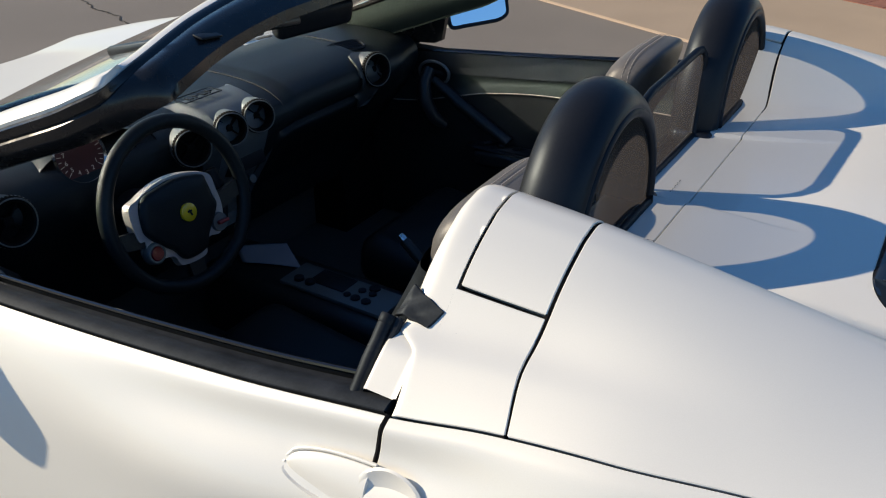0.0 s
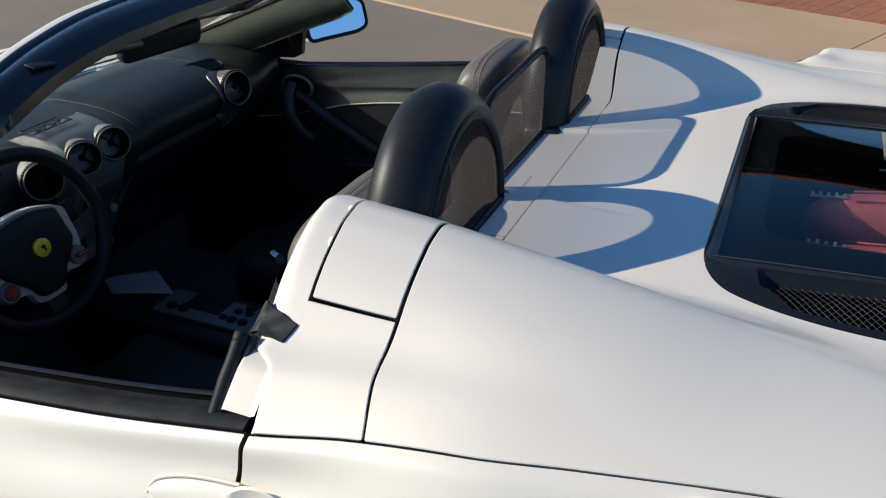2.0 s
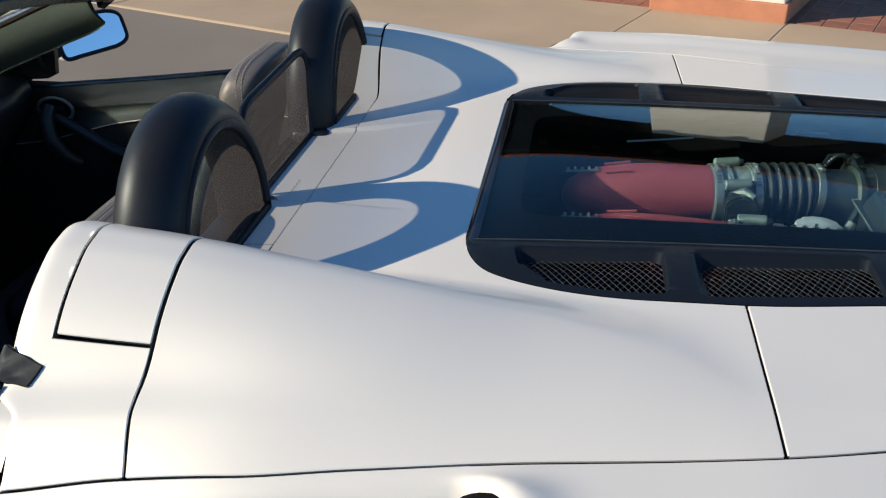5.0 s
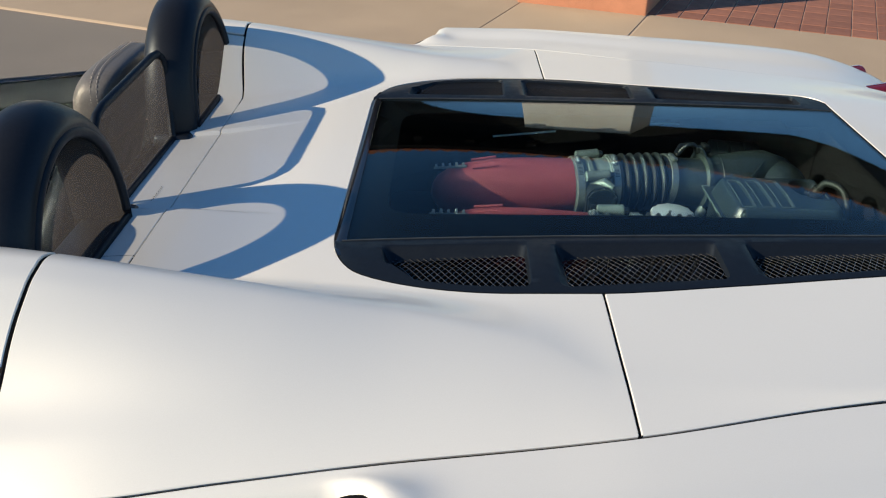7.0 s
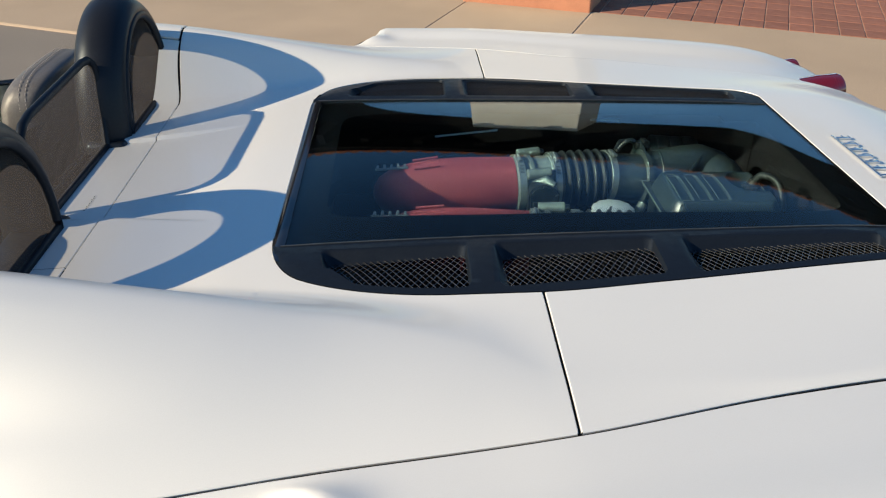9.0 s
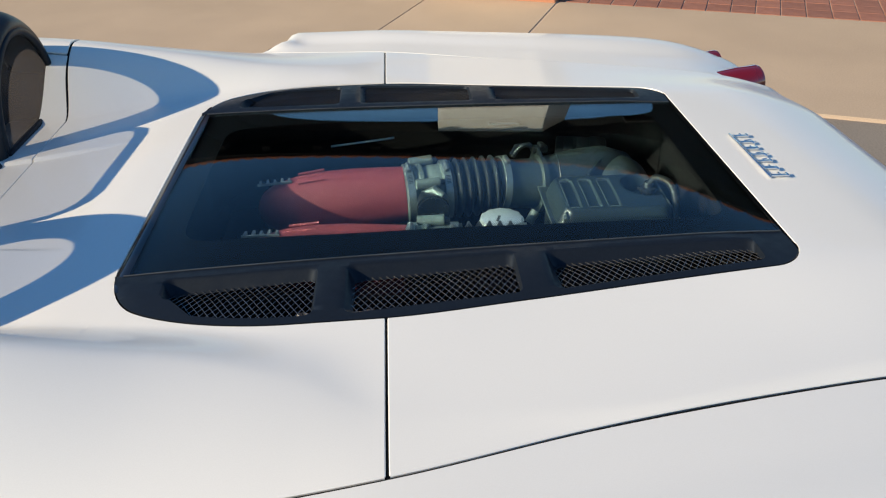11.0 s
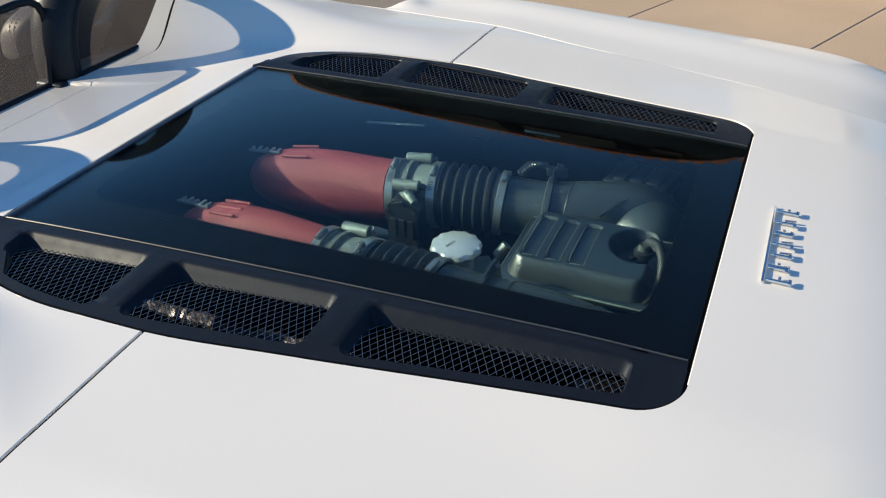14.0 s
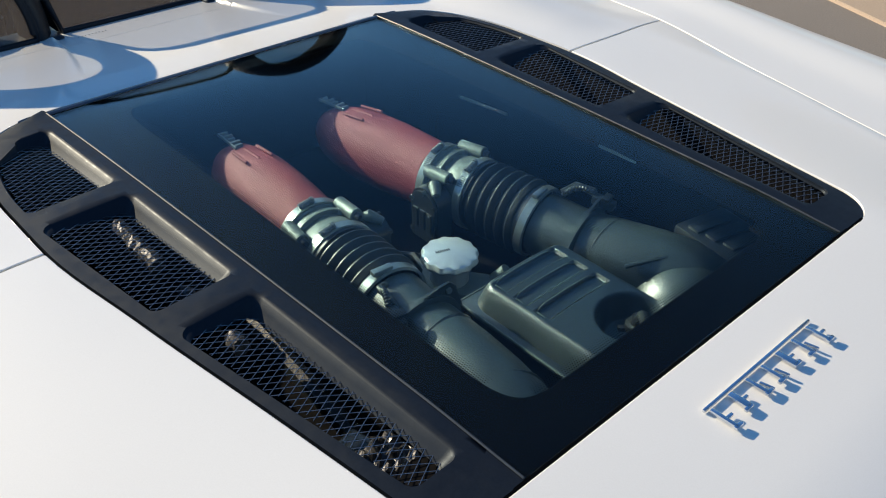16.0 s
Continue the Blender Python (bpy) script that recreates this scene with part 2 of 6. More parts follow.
car = thing("sports_car", (0, 0, 0), "white open two-seat sports car parked on asphalt, soft top folded away", "car")


def sided(fn, s):
    return lambda u, v: (lambda p: (p[0], s * p[1], p[2]))(fn(u, v))


G = 0.0025  # half a panel gap

# clamshell behind the seats: one panel with both buttresses
bm = bmesh.new()
for s in (-1, 1):
    def fender(u, v):
        if u < 0.35:
            x = lerp(-0.415 + G, LID_F, u / 0.35)
        elif u < 0.65:
            x = LID_F + 0.06 * ((u - 0.35) / 0.3) ** 2.2
        else:
            x = lerp(LID_F + 0.06, 0.193 - G, (u - 0.65) / 0.35)
        yi, ym = lid_half(max(x, LID_F)), 0.436
        y = lerp(yi, ym, v / 0.35) if v < 0.35 else lerp(ym, shut_y(x) - G, (v - 0.35) / 0.65)
        x += bow(y) * (1 - smooth((x + 0.415) / 0.24))
        return x, y, top(x, y)
    grid(bm, sided(fender, s), 120, 60, 0.016, "abd")
    def inner(u, v):
        x = lerp(LID_F, 0.193 - G, u * u)
        return x, lid_half(x), top(x, lid_half(x)) - 0.016 * v
    grid(bm, sided(inner, s), 40, 1)
def deck(u, v):
    x, y = lerp(-0.415 + G, LID_F, u), lerp(-1, 1, v) * lid_half(LID_F)
    return x, y, top(x, y)
grid(bm, deck, 30, 170, 0.016, "ab")
part("tonneau_clamshell", bm, PAINT, car, weld=0.0004)

# rear body behind the clamshell
bm = bmesh.new()
for s in (-1, 1):
    def rear_side(u, v):
        x = lerp(0.193 + G, LID_R, 1 - (1 - u) ** 2.2)
        y = lerp(lid_half(x), shut_y(x) - G, v)
        return x, y, top(x, y)
    grid(bm, sided(rear_side, s), 40, 30, 0.016, "acd")
    def tail_side(u, v):
        x = lerp(LID_R, 1.10, u)
        y = lerp(lid_half(LID_R), shut_y(x) - G, v)
        return x, y, top(x, y)
    grid(bm, sided(tail_side, s), 40, 30, 0.016, "d")
def tail(u, v):
    x, y = lerp(LID_R, 1.10, u), lerp(-1, 1, v) * lid_half(LID_R)
    return x, y, top(x, y)
grid(bm, tail, 40, 30, 0.016, "a")
part("rear_deck", bm, PAINT, car, weld=0.0004)

# flanks outside the shut line
wide = lambda x: smooth((x + 0.095) / 0.075)


def scallop(t):
    """How far the side is drawn in under the belt and swells again below it."""
    return 0.009 * math.exp(-((t - 3.1) / 0.55) ** 2) - 0.011 * math.exp(-((t - 1.9) / 0.6) ** 2)


def flank(x, v):
    """From the shut line outwards and down, v from 0 to 1."""
    ys, zs = shut_y(x) + G, shut_z(x)
    tail_in = smooth((x - 0.80) / 0.5)
    slim = [(0, 0), (0.012, -0.008), (0.035, -0.045), (0.055, -0.085), (0.085, -0.17), (0.11, -0.3), (0.12, -0.5), (0.08, -0.7)]
    full = [(0, 0), (0.06, 0.002), (0.13, 0.010), (0.19, -0.004), (0.24, -0.05), (0.275, -0.14), (0.285, -0.3), (0.25, -0.7)]
    w = wide(x)
    t = v * (len(slim) - 1)
    fy = curve(range(8), [lerp(a[0], b[0], w) for a, b in zip(slim, full)])(t)
    fz = curve(range(8), [lerp(a[1], b[1], w) for a, b in zip(slim, full)])(t)
    fz += 0.013 * math.exp(-((x + 0.048) / 0.034) ** 2) * math.exp(-((t - 0.95) / 0.5) ** 2)
    fy += scallop(t) * (1 - smooth((x + 0.54) / 0.20))
    return x, ys + fy + (0.657 - shut_y(x)) * 0.6 * w * min(1, t / 3) * (1 - tail_in) - 0.035 * tail_in * min(1, t / 2), zs + fz


FRONT_AXLE, REAR_AXLE = -1.98, 0.70


def cut_arch(b, x, r=0.375, z=0.335):
    """Open a round wheel arch in the body side."""
    for v in b.verts:
        d = math.hypot(v.co.x - x, v.co.z - z)
        if abs(v.co.y) > 0.6 and abs(d - r) < 0.013:
            k = r / d
            v.co.x, v.co.z = x + (v.co.x - x) * k, z + (v.co.z - z) * k
    bmesh.ops.delete(b, geom=[f for f in b.faces if abs(f.calc_center_median().y) > 0.6 and math.hypot(f.calc_center_median().x - x, f.calc_center_median().z - z) < r - 0.001], context="FACES")


for s in (-1, 1):
    bm = bmesh.new()
    grid(bm, sided(lambda u, v: flank(lerp(-0.54 + G, 1.10, u), v), s), 110, 42, 0.014, "ac")
    cut_arch(bm, REAR_AXLE)
    part("rear_wing", bm, PAINT, car)

# dark inner skin under the gaps
bm = bmesh.new()
for s in (-1, 1):
    def under(u, v):
        x = lerp(-0.56, 0.30, u)
        y = lerp(lid_half(x) + 0.012 if x > LID_F else 0.31, shut_y(x) + 0.008, v)
        return x, y, top(x, min(y, shut_y(x))) - 0.02
    grid(bm, sided(under, s), 40, 20)
    grid(bm, sided(lambda u, v: (lerp(0.19, 1.05, u), shut_y(lerp(0.19, 1.05, u)) + lerp(-0.03, 0.03, v), shut_z(lerp(0.19, 1.05, u)) - 0.018), s), 20, 1)
grid(bm, lambda u, v: (lerp(-0.55, -0.36, u), lerp(-0.31, 0.31, v), deck_z(-0.415) - 0.02), 2, 2)
part("inner_skin", bm, GAP, car)

# engine lid glass
bm = bmesh.new()
def glass_z(x, y):
    """The crowned pane, meeting its frame at the sides and ends."""
    u = (x - (LID_F + LID_R) / 2) / ((LID_R - LID_F) / 2)
    g = glass_half(x)
    return top(x, 0) + 0.16 * (g * g - y * y) * max(0.0, 1 - 0.5 * u * u - 0.5 * u ** 4) - 0.0012 * smooth((x - 0.60) / 0.12)


def pane(z):
    def at(u, v):
        x = lerp(LID_F + 0.018, LID_R - 0.005, u)
        y = lerp(-1, 1, v) * min(glass_half(x), lid_half(x) - 0.006)
        return x, y, glass_z(x, y) + z
    return at
NU, NV = 64, 32
A = grid(bm, pane(0.0), NU, NV)
B = grid(bm, pane(-0.004), NU, NV)
for i in range(NU):
    bm.faces.new((A[i][0], A[i + 1][0], B[i + 1][0], B[i][0]))
    bm.faces.new((A[i][NV], A[i + 1][NV], B[i + 1][NV], B[i][NV]))
for j in range(NV):
    bm.faces.new((A[0][j], A[0][j + 1], B[0][j + 1], B[0][j]))
    bm.faces.new((A[NU][j], A[NU][j + 1], B[NU][j + 1], B[NU][j]))
lid = part("engine_lid_glass", bm, GLASS, car, "tinted glass engine cover with black edge")
lid.visible_shadow = False


# dark rubber in the panel gaps
def gasket(pts, r=0.0042):
    bm = bmesh.new()
    tube(bm, pts, r, 8)
    part("gap_gasket", bm, GAP, car)


for s in (-1, 1):
    xs_ = [lerp(-0.535, 1.08, k / 80) for k in range(81)]
    gasket([(x, s * shut_y(x), shut_z(x) - 0.0062) for x in xs_])
    ys_ = [lerp(lid_half(0.193) + 0.004, shut_y(0.193), k / 14) for k in range(15)]
    gasket([(0.193, s * y, top(0.193, y) - 0.0062) for y in ys_])
    ys_ = [lerp(0.305, shut_y(-0.415), k / 40) for k in range(41)]
    gasket([(-0.4165 + bow(y), s * y, top(-0.4165 + bow(y), y) - 0.0058) for y in ys_])
    ys_ = [lerp(0.43, 0.617, k / 24) for k in range(25)]
    gasket([(-0.5235 + bow(y), s * y, top(-0.5235 + bow(y), y) - 0.0058) for y in ys_], 0.0036)
    gasket([(x, s * 0.6185, top(x, 0.6185) - 0.0058) for x in (-0.533, -0.51, -0.48, -0.45, -0.428)], 0.0036)
for s in (-1, 1):
    pts_ = []
    for k in range(20):
        p = flank(-0.54, k / 19 * 0.8)
        pts_.append((-0.5425, s * (p[1] - 0.006), p[2] - 0.002))
    gasket(pts_, 0.0045)

# ---- quarter panels, flaps and shelf between seats and clamshell ----
FR = -0.575
for s in (-1, 1):
    bm = bmesh.new()
    def front_x(y):
        return FR + 0.033 * smooth((y - 0.66) / 0.035)
    def lip_drop(y):
        return 0.012 - 0.0100 * smooth((y - 0.650) / 0.025)
    def front_strip(u, v):
        y = lerp(0.45, shut_y(-0.55) - G, v)
        x = lerp(front_x(y) + 0.7 * bow(y), -0.5265 + bow(y), u)
        y = lerp(0.45, shut_y(x) - G, v)
        roll = lip_drop(y) * (1 - u) ** 7
        return x, y, top(x, y) - roll
    grid(bm, sided(front_strip, s), 10, 40, 0.014, "d")
    def low_strip(u, v):
        y = lerp(0.621, shut_y(-0.47) - G, v)
        x = lerp(-0.5265, -0.4180, u) + bow(y)
        y = lerp(0.621, shut_y(x) - G, v)
        return x, y, top(x, y)
    grid(bm, sided(low_strip, s), 16, 20, 0.014, "bcd")
    def edge_b(u, v):
        y = lerp(0.45, 0.621, u)
        return -0.5265 + bow(y), y, top(-0.5265 + bow(y), y) - 0.016 * v
    grid(bm, sided(edge_b, s), 20, 1)
    # the pillar face that turns in behind the door
    def inset(u, v):
        y = lerp(0.655, 0.734, u)
        x = lerp(front_x(y), -0.594, v)
        return x, y - 0.004 * smooth((v - 0.8) / 0.2), top(front_x(y), y) - lip_drop(y) - 0.003 * smooth(v / 0.12) - 0.022 * smooth((v - 0.80) / 0.20)
    grid(bm, sided(inset, s), 20, 24)
    def jamb(u, v):
        y = lerp(0.45, 0.66, u)
        return FR + 0.7 * bow(y) + 0.006 * v, y - 0.10 * v ** 1.5, top(FR + 0.7 * bow(y), y) - 0.012 - lerp(0, 0.16, v) * (0.4 + 0.6 * u)
    grid(bm, sided(jamb, s), 24, 8)
    part("quarter_panel", bm, PAINT, car, weld=0.0004)
    bm = bmesh.new()
    def flap_fn(u, v):
        y = lerp(0.462, 0.6164, v)
        x = lerp(-0.5213, -0.4188, u) + bow(y)
        return x, y, top(x, y) + 0.0006
    grid(bm, sided(flap_fn, s), 16, 30, 0.014)
    part("hood_flap", bm, PAINT, car, "small painted flap on the buttress")
    bm = bmesh.new()
    def side_fn(u, v):
        y = lerp(0.30, 0.458, v)
        x = lerp(-0.468, -0.4168 + bow(y), u)
        return x, y, top(x, y) - 0.001
    grid(bm, sided(side_fn, s), 10, 24, 0.014, "bd")
    part("shelf_side", bm, PAINT, car)
bm = bmesh.new()
grid(bm, lambda u, v: (lerp(-0.496, -0.4162, u), lerp(-0.2995, 0.2995, v), top(lerp(-0.496, -0.4162, u), lerp(-0.2995, 0.2995, v)) - 0.0008), 6, 170, 0.014, "ab")
part("rear_shelf", bm, PAINT, car)
bm = bmesh.new()
for k in range(9):
    box(bm, (0.0012, 0.0022, 0.0006), Matrix.Translation((-0.452 + 0.001 * (k % 2), -0.118 + 0.006 * k, top(-0.45, 0) + 0.0002)))
part("embossed_mark", bm, SILVER, car, "row of tiny grey marks on the shelf", smooth=False)
bm = bmesh.new()
for k in range(2):
    lathe(bm, [(0.0016, 0), (0.0014, 0.0012), (0, 0.0015)], Matrix.Translation((-0.515 + 0.012 * k, -0.655 - 0.002 * k, top(-0.515 + 0.012 * k, 0.655 + 0.002 * k) - 0.0018)), 8)
part("screw_pair", bm, CHROME, car)

# folded seal at the top of the door opening, and the seal down the pillar
for s in (-1, 1):
    bm = bmesh.new()
    def flapper(u, v):
        a, b = (lerp(-0.602, -0.549, u), lerp(0.654, 0.661, u)), (lerp(-0.586, -0.540, u), lerp(0.631, 0.643, u))
        x, y = lerp(a[0], b[0], v), lerp(a[1], b[1], v)
        pocket = 0.0012 * math.exp(-((u - 0.55) / 0.22) ** 2 - ((v - 0.30) / 0.2) ** 2)
        fold_ = 0.0016 * math.sin(11 * u - 5 * v) * (1 - u)
        return x, y, top(max(x, -0.575), y) + 0.0032 + fold_ - pocket - 0.8 * max(0.0, -0.585 - x)
    grid(bm, sided(flapper, s), 22, 18, 0.005)
    lathe(bm, [(0.0086, -0.006), (0.0098, -0.004), (0.0098, 0.004), (0.0086, 0.006)], aim((-0.598, s * 0.668, 0.961), (-0.598, s * 0.70, 0.932)), 14)
    tube(bm, [(-0.598, s * (0.64 + 0.105 * t), 0.983 - 0.08 * t - 0.02 * t * t) for t in (0.22, 0.32, 0.45, 0.6, 0.8, 1.0)], [0.0085, 0.0095, 0.0088, 0.0096, 0.0090, 0.0094], 12)
    tube(bm, [(-0.585, s * (0.64 + 0.105 * t), 0.98 - 0.08 * t - 0.02 * t * t) for t in (0.2, 0.4, 0.6, 0.8, 1.0)], 0.0055, 8)
    part("door_seal", bm, RUBBER, car, "crumpled black rubber seal on the door pillar")

# ---- doors ----
belt_z = curve((-1.75, -1.21, -0.767, -0.541), (0.77, 0.822, 0.874, 0.906))
belt_y = curve((-1.75, -1.21, -0.767, -0.541), (0.775, 0.772, 0.764, 0.751))


def door_skin(x, v):
    prof = [(0, 0), (0.012, -0.008), (0.038, -0.042), (0.062, -0.10), (0.076, -0.20), (0.088, -0.33), (0.098, -0.46), (0.095, -0.62)]
    t = v * 7
    return (x, belt_y(x) + scallop(t) * smooth((x + 1.10) / 0.40) + curve(range(8), [p[0] for p in prof])(t) - 0.012 * smooth((x + 0.85) / 0.35) * smooth(v * 2), belt_z(x) + curve(range(8), [p[1] for p in prof])(t))


for s in (-1, 1):
    door = part("door", (lambda b: (grid(b, sided(lambda u, v: door_skin(lerp(-1.60, -0.5445, u), v), s), 60, 40, 0.014, "bc"), b)[1])(bmesh.new()), PAINT, car, "white door with flush handle")
    bm = bmesh.new()
    grid(bm, sided(lambda u, v: (lerp(-1.62, -0.548, u), belt_y(lerp(-1.62, -0.548, u)) - lerp(0.004, 0.046, v), belt_z(lerp(-1.62, -0.548, u)) + 0.004 + 0.005 * math.sin(math.pi * min(v * 1.3, 1)) - 0.002 * v), s), 60, 10, 0.02, "abcd")
    part("window_seal", bm, RUBBER, door, "worn black rubber window seal")
    bm = bmesh.new()
    tube(bm, [(x, s * (belt_y(x) - 0.052), belt_z(x) + 0.008) for x in [lerp(-1.60, -0.56, k / 40) for k in range(41)]], 0.0035, 8)
    part("inner_seal_lip", bm, GLOSS_BLACK, door, "thin glossy black trim edge")
    # handle: a raised shell with its cup
    bm = bmesh.new()
    c = Vector(door_skin(-0.594, 0.352))
    fwd, dn = Vector((0.99, 0.0, 0.09)).normalized(), Vector((0, 0.42, -0.9)).normalized()
    nrm = Vector((0, 0.9, 0.42))
    def shell(u, v):
        a, b = lerp(-1, 1, u), lerp(-1, 1, v)
        w = math.sqrt(max(0, 1 - (0.5 - 0.5 * a) ** 2.2)) if a < 1 else 1
        h = 0.005 * (1 - b * b) * (0.4 + 0.6 * w)
        p = c + fwd * 0.055 * a + dn * 0.026 * b * w + nrm * (h + 0.002)
        return p.x, s * p.y, p.z
    grid(bm, shell, 24, 12, 0.008)
    part("door_handle", bm, PAINT, door, "flush white pull handle")
    bm = bmesh.new()
    ring = []
    for k in range(-20, 21):
        a = 1 - 2 * (abs(k) / 20) ** 0.8
        a = -a
        w = math.sqrt(max(0.0, 1 - ((1 - a) / 2) ** 2.4))
        p = c + fwd * (0.060 * a) + dn * (math.copysign(0.0295 * w, k)) - nrm * 0.0006
        ring.append((p.x, s * p.y, p.z))
    tube(bm, ring, 0.0024, 10)
    part("handle_cup_rim", bm, PAINT, door)

# hollow behind the handle on the wing
for s in (-1, 1):
    bm = bmesh.new()
    c = Vector(flank(-0.510, 0.365))
    lathe(bm, [(0.041, 0.0012), (0.037, 0.0026), (0.031, 0.0008), (0.022, -0.0022), (0, -0.004)], Matrix.Translation((c.x, s * c.y, c.z)) @ Vector((0, s * 0.9, 0.43)).to_track_quat("Z", "X").to_matrix().to_4x4() @ Matrix.Diagonal((0.7, 1, 1, 1)), 28)
    part("handle_hollow", bm, PAINT, car)

# air intake on the wing's shoulder
for s in (-1, 1):
    m = Matrix.Translation((-0.046, s * 0.772, 0.934)) @ Vector((-0.4, s * 0.6, 0.69)).to_track_quat("Z", "Y").to_matrix().to_4x4() @ Matrix.Diagonal((1, 1, 1, 1))
    bm = bmesh.new()
    lathe(bm, [(0.056, 0.002), (0.052, 0.006), (0.046, 0.0), (0.043, -0.03), (0, -0.034)], m @ Matrix.Diagonal((1.2, 0.72, 1, 1)), 40)
    part("intake_duct", bm, GAP, car, "dark oval air intake")
    bm = bmesh.new()
    for k in range(-5, 6):
        c = 0.0088 * k
        h = math.sqrt(max(0.0, 1 - (c / 0.053) ** 2))
        tube(bm, [m @ Vector((c, -0.032 * h, -0.004)), m @ Vector((c + 0.006, 0.032 * h, -0.004))], 0.0011, 4)
        if abs(k) < 4:
            h = math.sqrt(max(0.0, 1 - (c / 0.033) ** 2))
            tube(bm, [m @ Vector((-0.053 * h, c, -0.005)), m @ Vector((0.053 * h, c, -0.005))], 0.0011, 4)
    part("intake_mesh", bm, STEEL_WIRE, car, "black wire mesh in the wing intake", smooth=False)

# ---- roll hoops and wind stop ----
def mesh_material():
    m = material("windstop_mesh", (0.060, 0.056, 0.056), rough=0.8, spec=0.2, vary=0.05, scale=20)
    nt = m.node_tree
    clear, mix = nt.nodes.new("ShaderNodeBsdfTransparent"), nt.nodes.new("ShaderNodeMixShader")
    mix.inputs[0].default_value = 0.52
    nt.links.new(clear.outputs[0], mix.inputs[1])
    glow, cloth = nt.nodes.new("ShaderNodeBsdfTranslucent"), nt.nodes.new("ShaderNodeMixShader")
    glow.inputs["Color"].default_value = (0.095, 0.089, 0.097, 1)
    cloth.inputs[0].default_value = 0.5
    nt.links.new(nt.nodes["Principled BSDF"].outputs[0], cloth.inputs[1])
    nt.links.new(glow.outputs[0], cloth.inputs[2])
    nt.links.new(cloth.outputs[0], mix.inputs[2])
    nt.links.new(mix.outputs[0], nt.nodes["Material Output"].inputs["Surface"])
    return m


NET = mesh_material()
NET_X = -0.470
# the padded section of a hoop: (along the car, outwards from the net's edge), rear edge first
HOOP_SECTION = [(0.006, -0.002), (0.007, 0.008), (-0.004, 0.021), (-0.026, 0.032), (-0.050, 0.034), (-0.070, 0.025), (-0.079, 0.010), (-0.074, -0.006), (-0.050, -0.015), (-0.022, -0.013), (-0.004, -0.008)]


def padded_hoop(bm, line, n=3):
    """The hoop's section carried along its arch of (y, z)."""
    sec = []
    for i in range(len(HOOP_SECTION)):
        p0, p1, p2, p3 = (Vector(HOOP_SECTION[(i + k) % len(HOOP_SECTION)]) for k in (-1, 0, 1, 2))
        for q in range(n):
            t = q / n
            sec.append(0.5 * (2 * p1 + (p2 - p0) * t + (2 * p0 - 5 * p1 + 4 * p2 - p3) * t * t + (3 * p1 - p0 - 3 * p2 + p3) * t ** 3))
    rings = []
    for i, (y, z) in enumerate(line):
        a, b = Vector(line[max(i - 1, 0)]), Vector(line[min(i + 1, len(line) - 1)])
        d = (b - a).normalized()
        out = Vector((d.y, -d.x))
        rings.append([bm.verts.new((NET_X + q.x, y + out.x * q.y, z + out.y * q.y)) for q in sec])
    for r, q in zip(rings, rings[1:]):
        for k in range(len(sec)):
            bm.faces.new((r[k], r[(k + 1) % len(sec)], q[(k + 1) % len(sec)], q[k]))


def arch(yc, hw, zt, zb, n=40, sharp=2.6):
    """An arch across the car; the legs lean in a little."""
    pts = []
    for k in range(n + 1):
        a = math.pi * k / n
        c, q = math.cos(a), math.sin(a)
        pts.append((yc + hw * math.copysign(abs(c) ** (2 / sharp), c), zb + (zt - zb) * abs(q) ** (2 / sharp)))
    return pts


for s in (-1, 1):
    bm = bmesh.new()
    yc, hw = s * 0.320, 0.140
    line = [(yc + hw + 0.002, 0.90), (yc + hw + 0.001, 0.93)] + arch(yc, hw, 1.124, 0.955, 56, 2.0) + [(yc - hw - 0.001, 0.93), (yc - hw - 0.002, 0.90)]
    padded_hoop(bm, line)
    hoop = part("roll_hoop", bm, HOOP_LEATHER, car, "black leather-covered roll hoop")
    rim_line = [(NET_X + 0.004, y, z) for y, z in [(yc + hw - 0.002, 0.942)] + arch(yc, hw - 0.003, 1.120, 0.957, 48, 2.0) + [(yc - hw + 0.002, 0.942)]]
    bm = bmesh.new()
    tube(bm, rim_line, 0.0075, 10, closed=True)
    part("net_rim", bm, BLACK_PLASTIC, hoop, "black plastic rim")
    bm = bmesh.new()
    vs = [bm.verts.new((NET_X + 0.002, y, z)) for _, y, z in rim_line]
    mid = bm.verts.new((NET_X + 0.002, yc, 1.01))
    for k in range(len(vs)):
        bm.faces.new((vs[k], vs[(k + 1) % len(vs)], mid))
    part("net", bm, NET, hoop, "brown-black see-through mesh", smooth=False)
    bm = bmesh.new()
    box(bm, (0.072, 0.372, 0.035), Matrix.Translation((-0.499, yc, 0.925)), 0.010, 3)
    part("hoop_base", bm, LEATHER, hoop)

bm = bmesh.new()
WS = [(-0.128, 0.936), (-0.150, 1.03), (-0.153, 1.050), (-0.147, 1.066), (-0.132, 1.077), (-0.105, 1.083), (0.122, 1.090), (0.150, 1.087), (0.167, 1.076), (0.173, 1.058), (0.169, 1.03), (0.138, 0.936)]
WS_X = -0.506
tube(bm, [(WS_X - 0.06 * (z - 1.08), y, z) for y, z in WS], 0.0068, 10, closed=True)
stop = part("wind_stop", bm, BLACK_PLASTIC, car, "black-framed mesh wind stop between the hoops")
bm = bmesh.new()
bm.faces.new([bm.verts.new((WS_X - 0.06 * (z - 1.08), y, z)) for y, z in WS])
part("net", bm, NET, stop, "brown-black see-through mesh", smooth=False)

# ---- engine lid: louvred side frames ----
def frame_z(x):
    return top(x, 0) + 0.0015 - 0.0028 * smooth((x - 0.60) / 0.12)


LOUVRES = ((-0.082, 0.108), (0.143, 0.357), (0.395, 0.674))


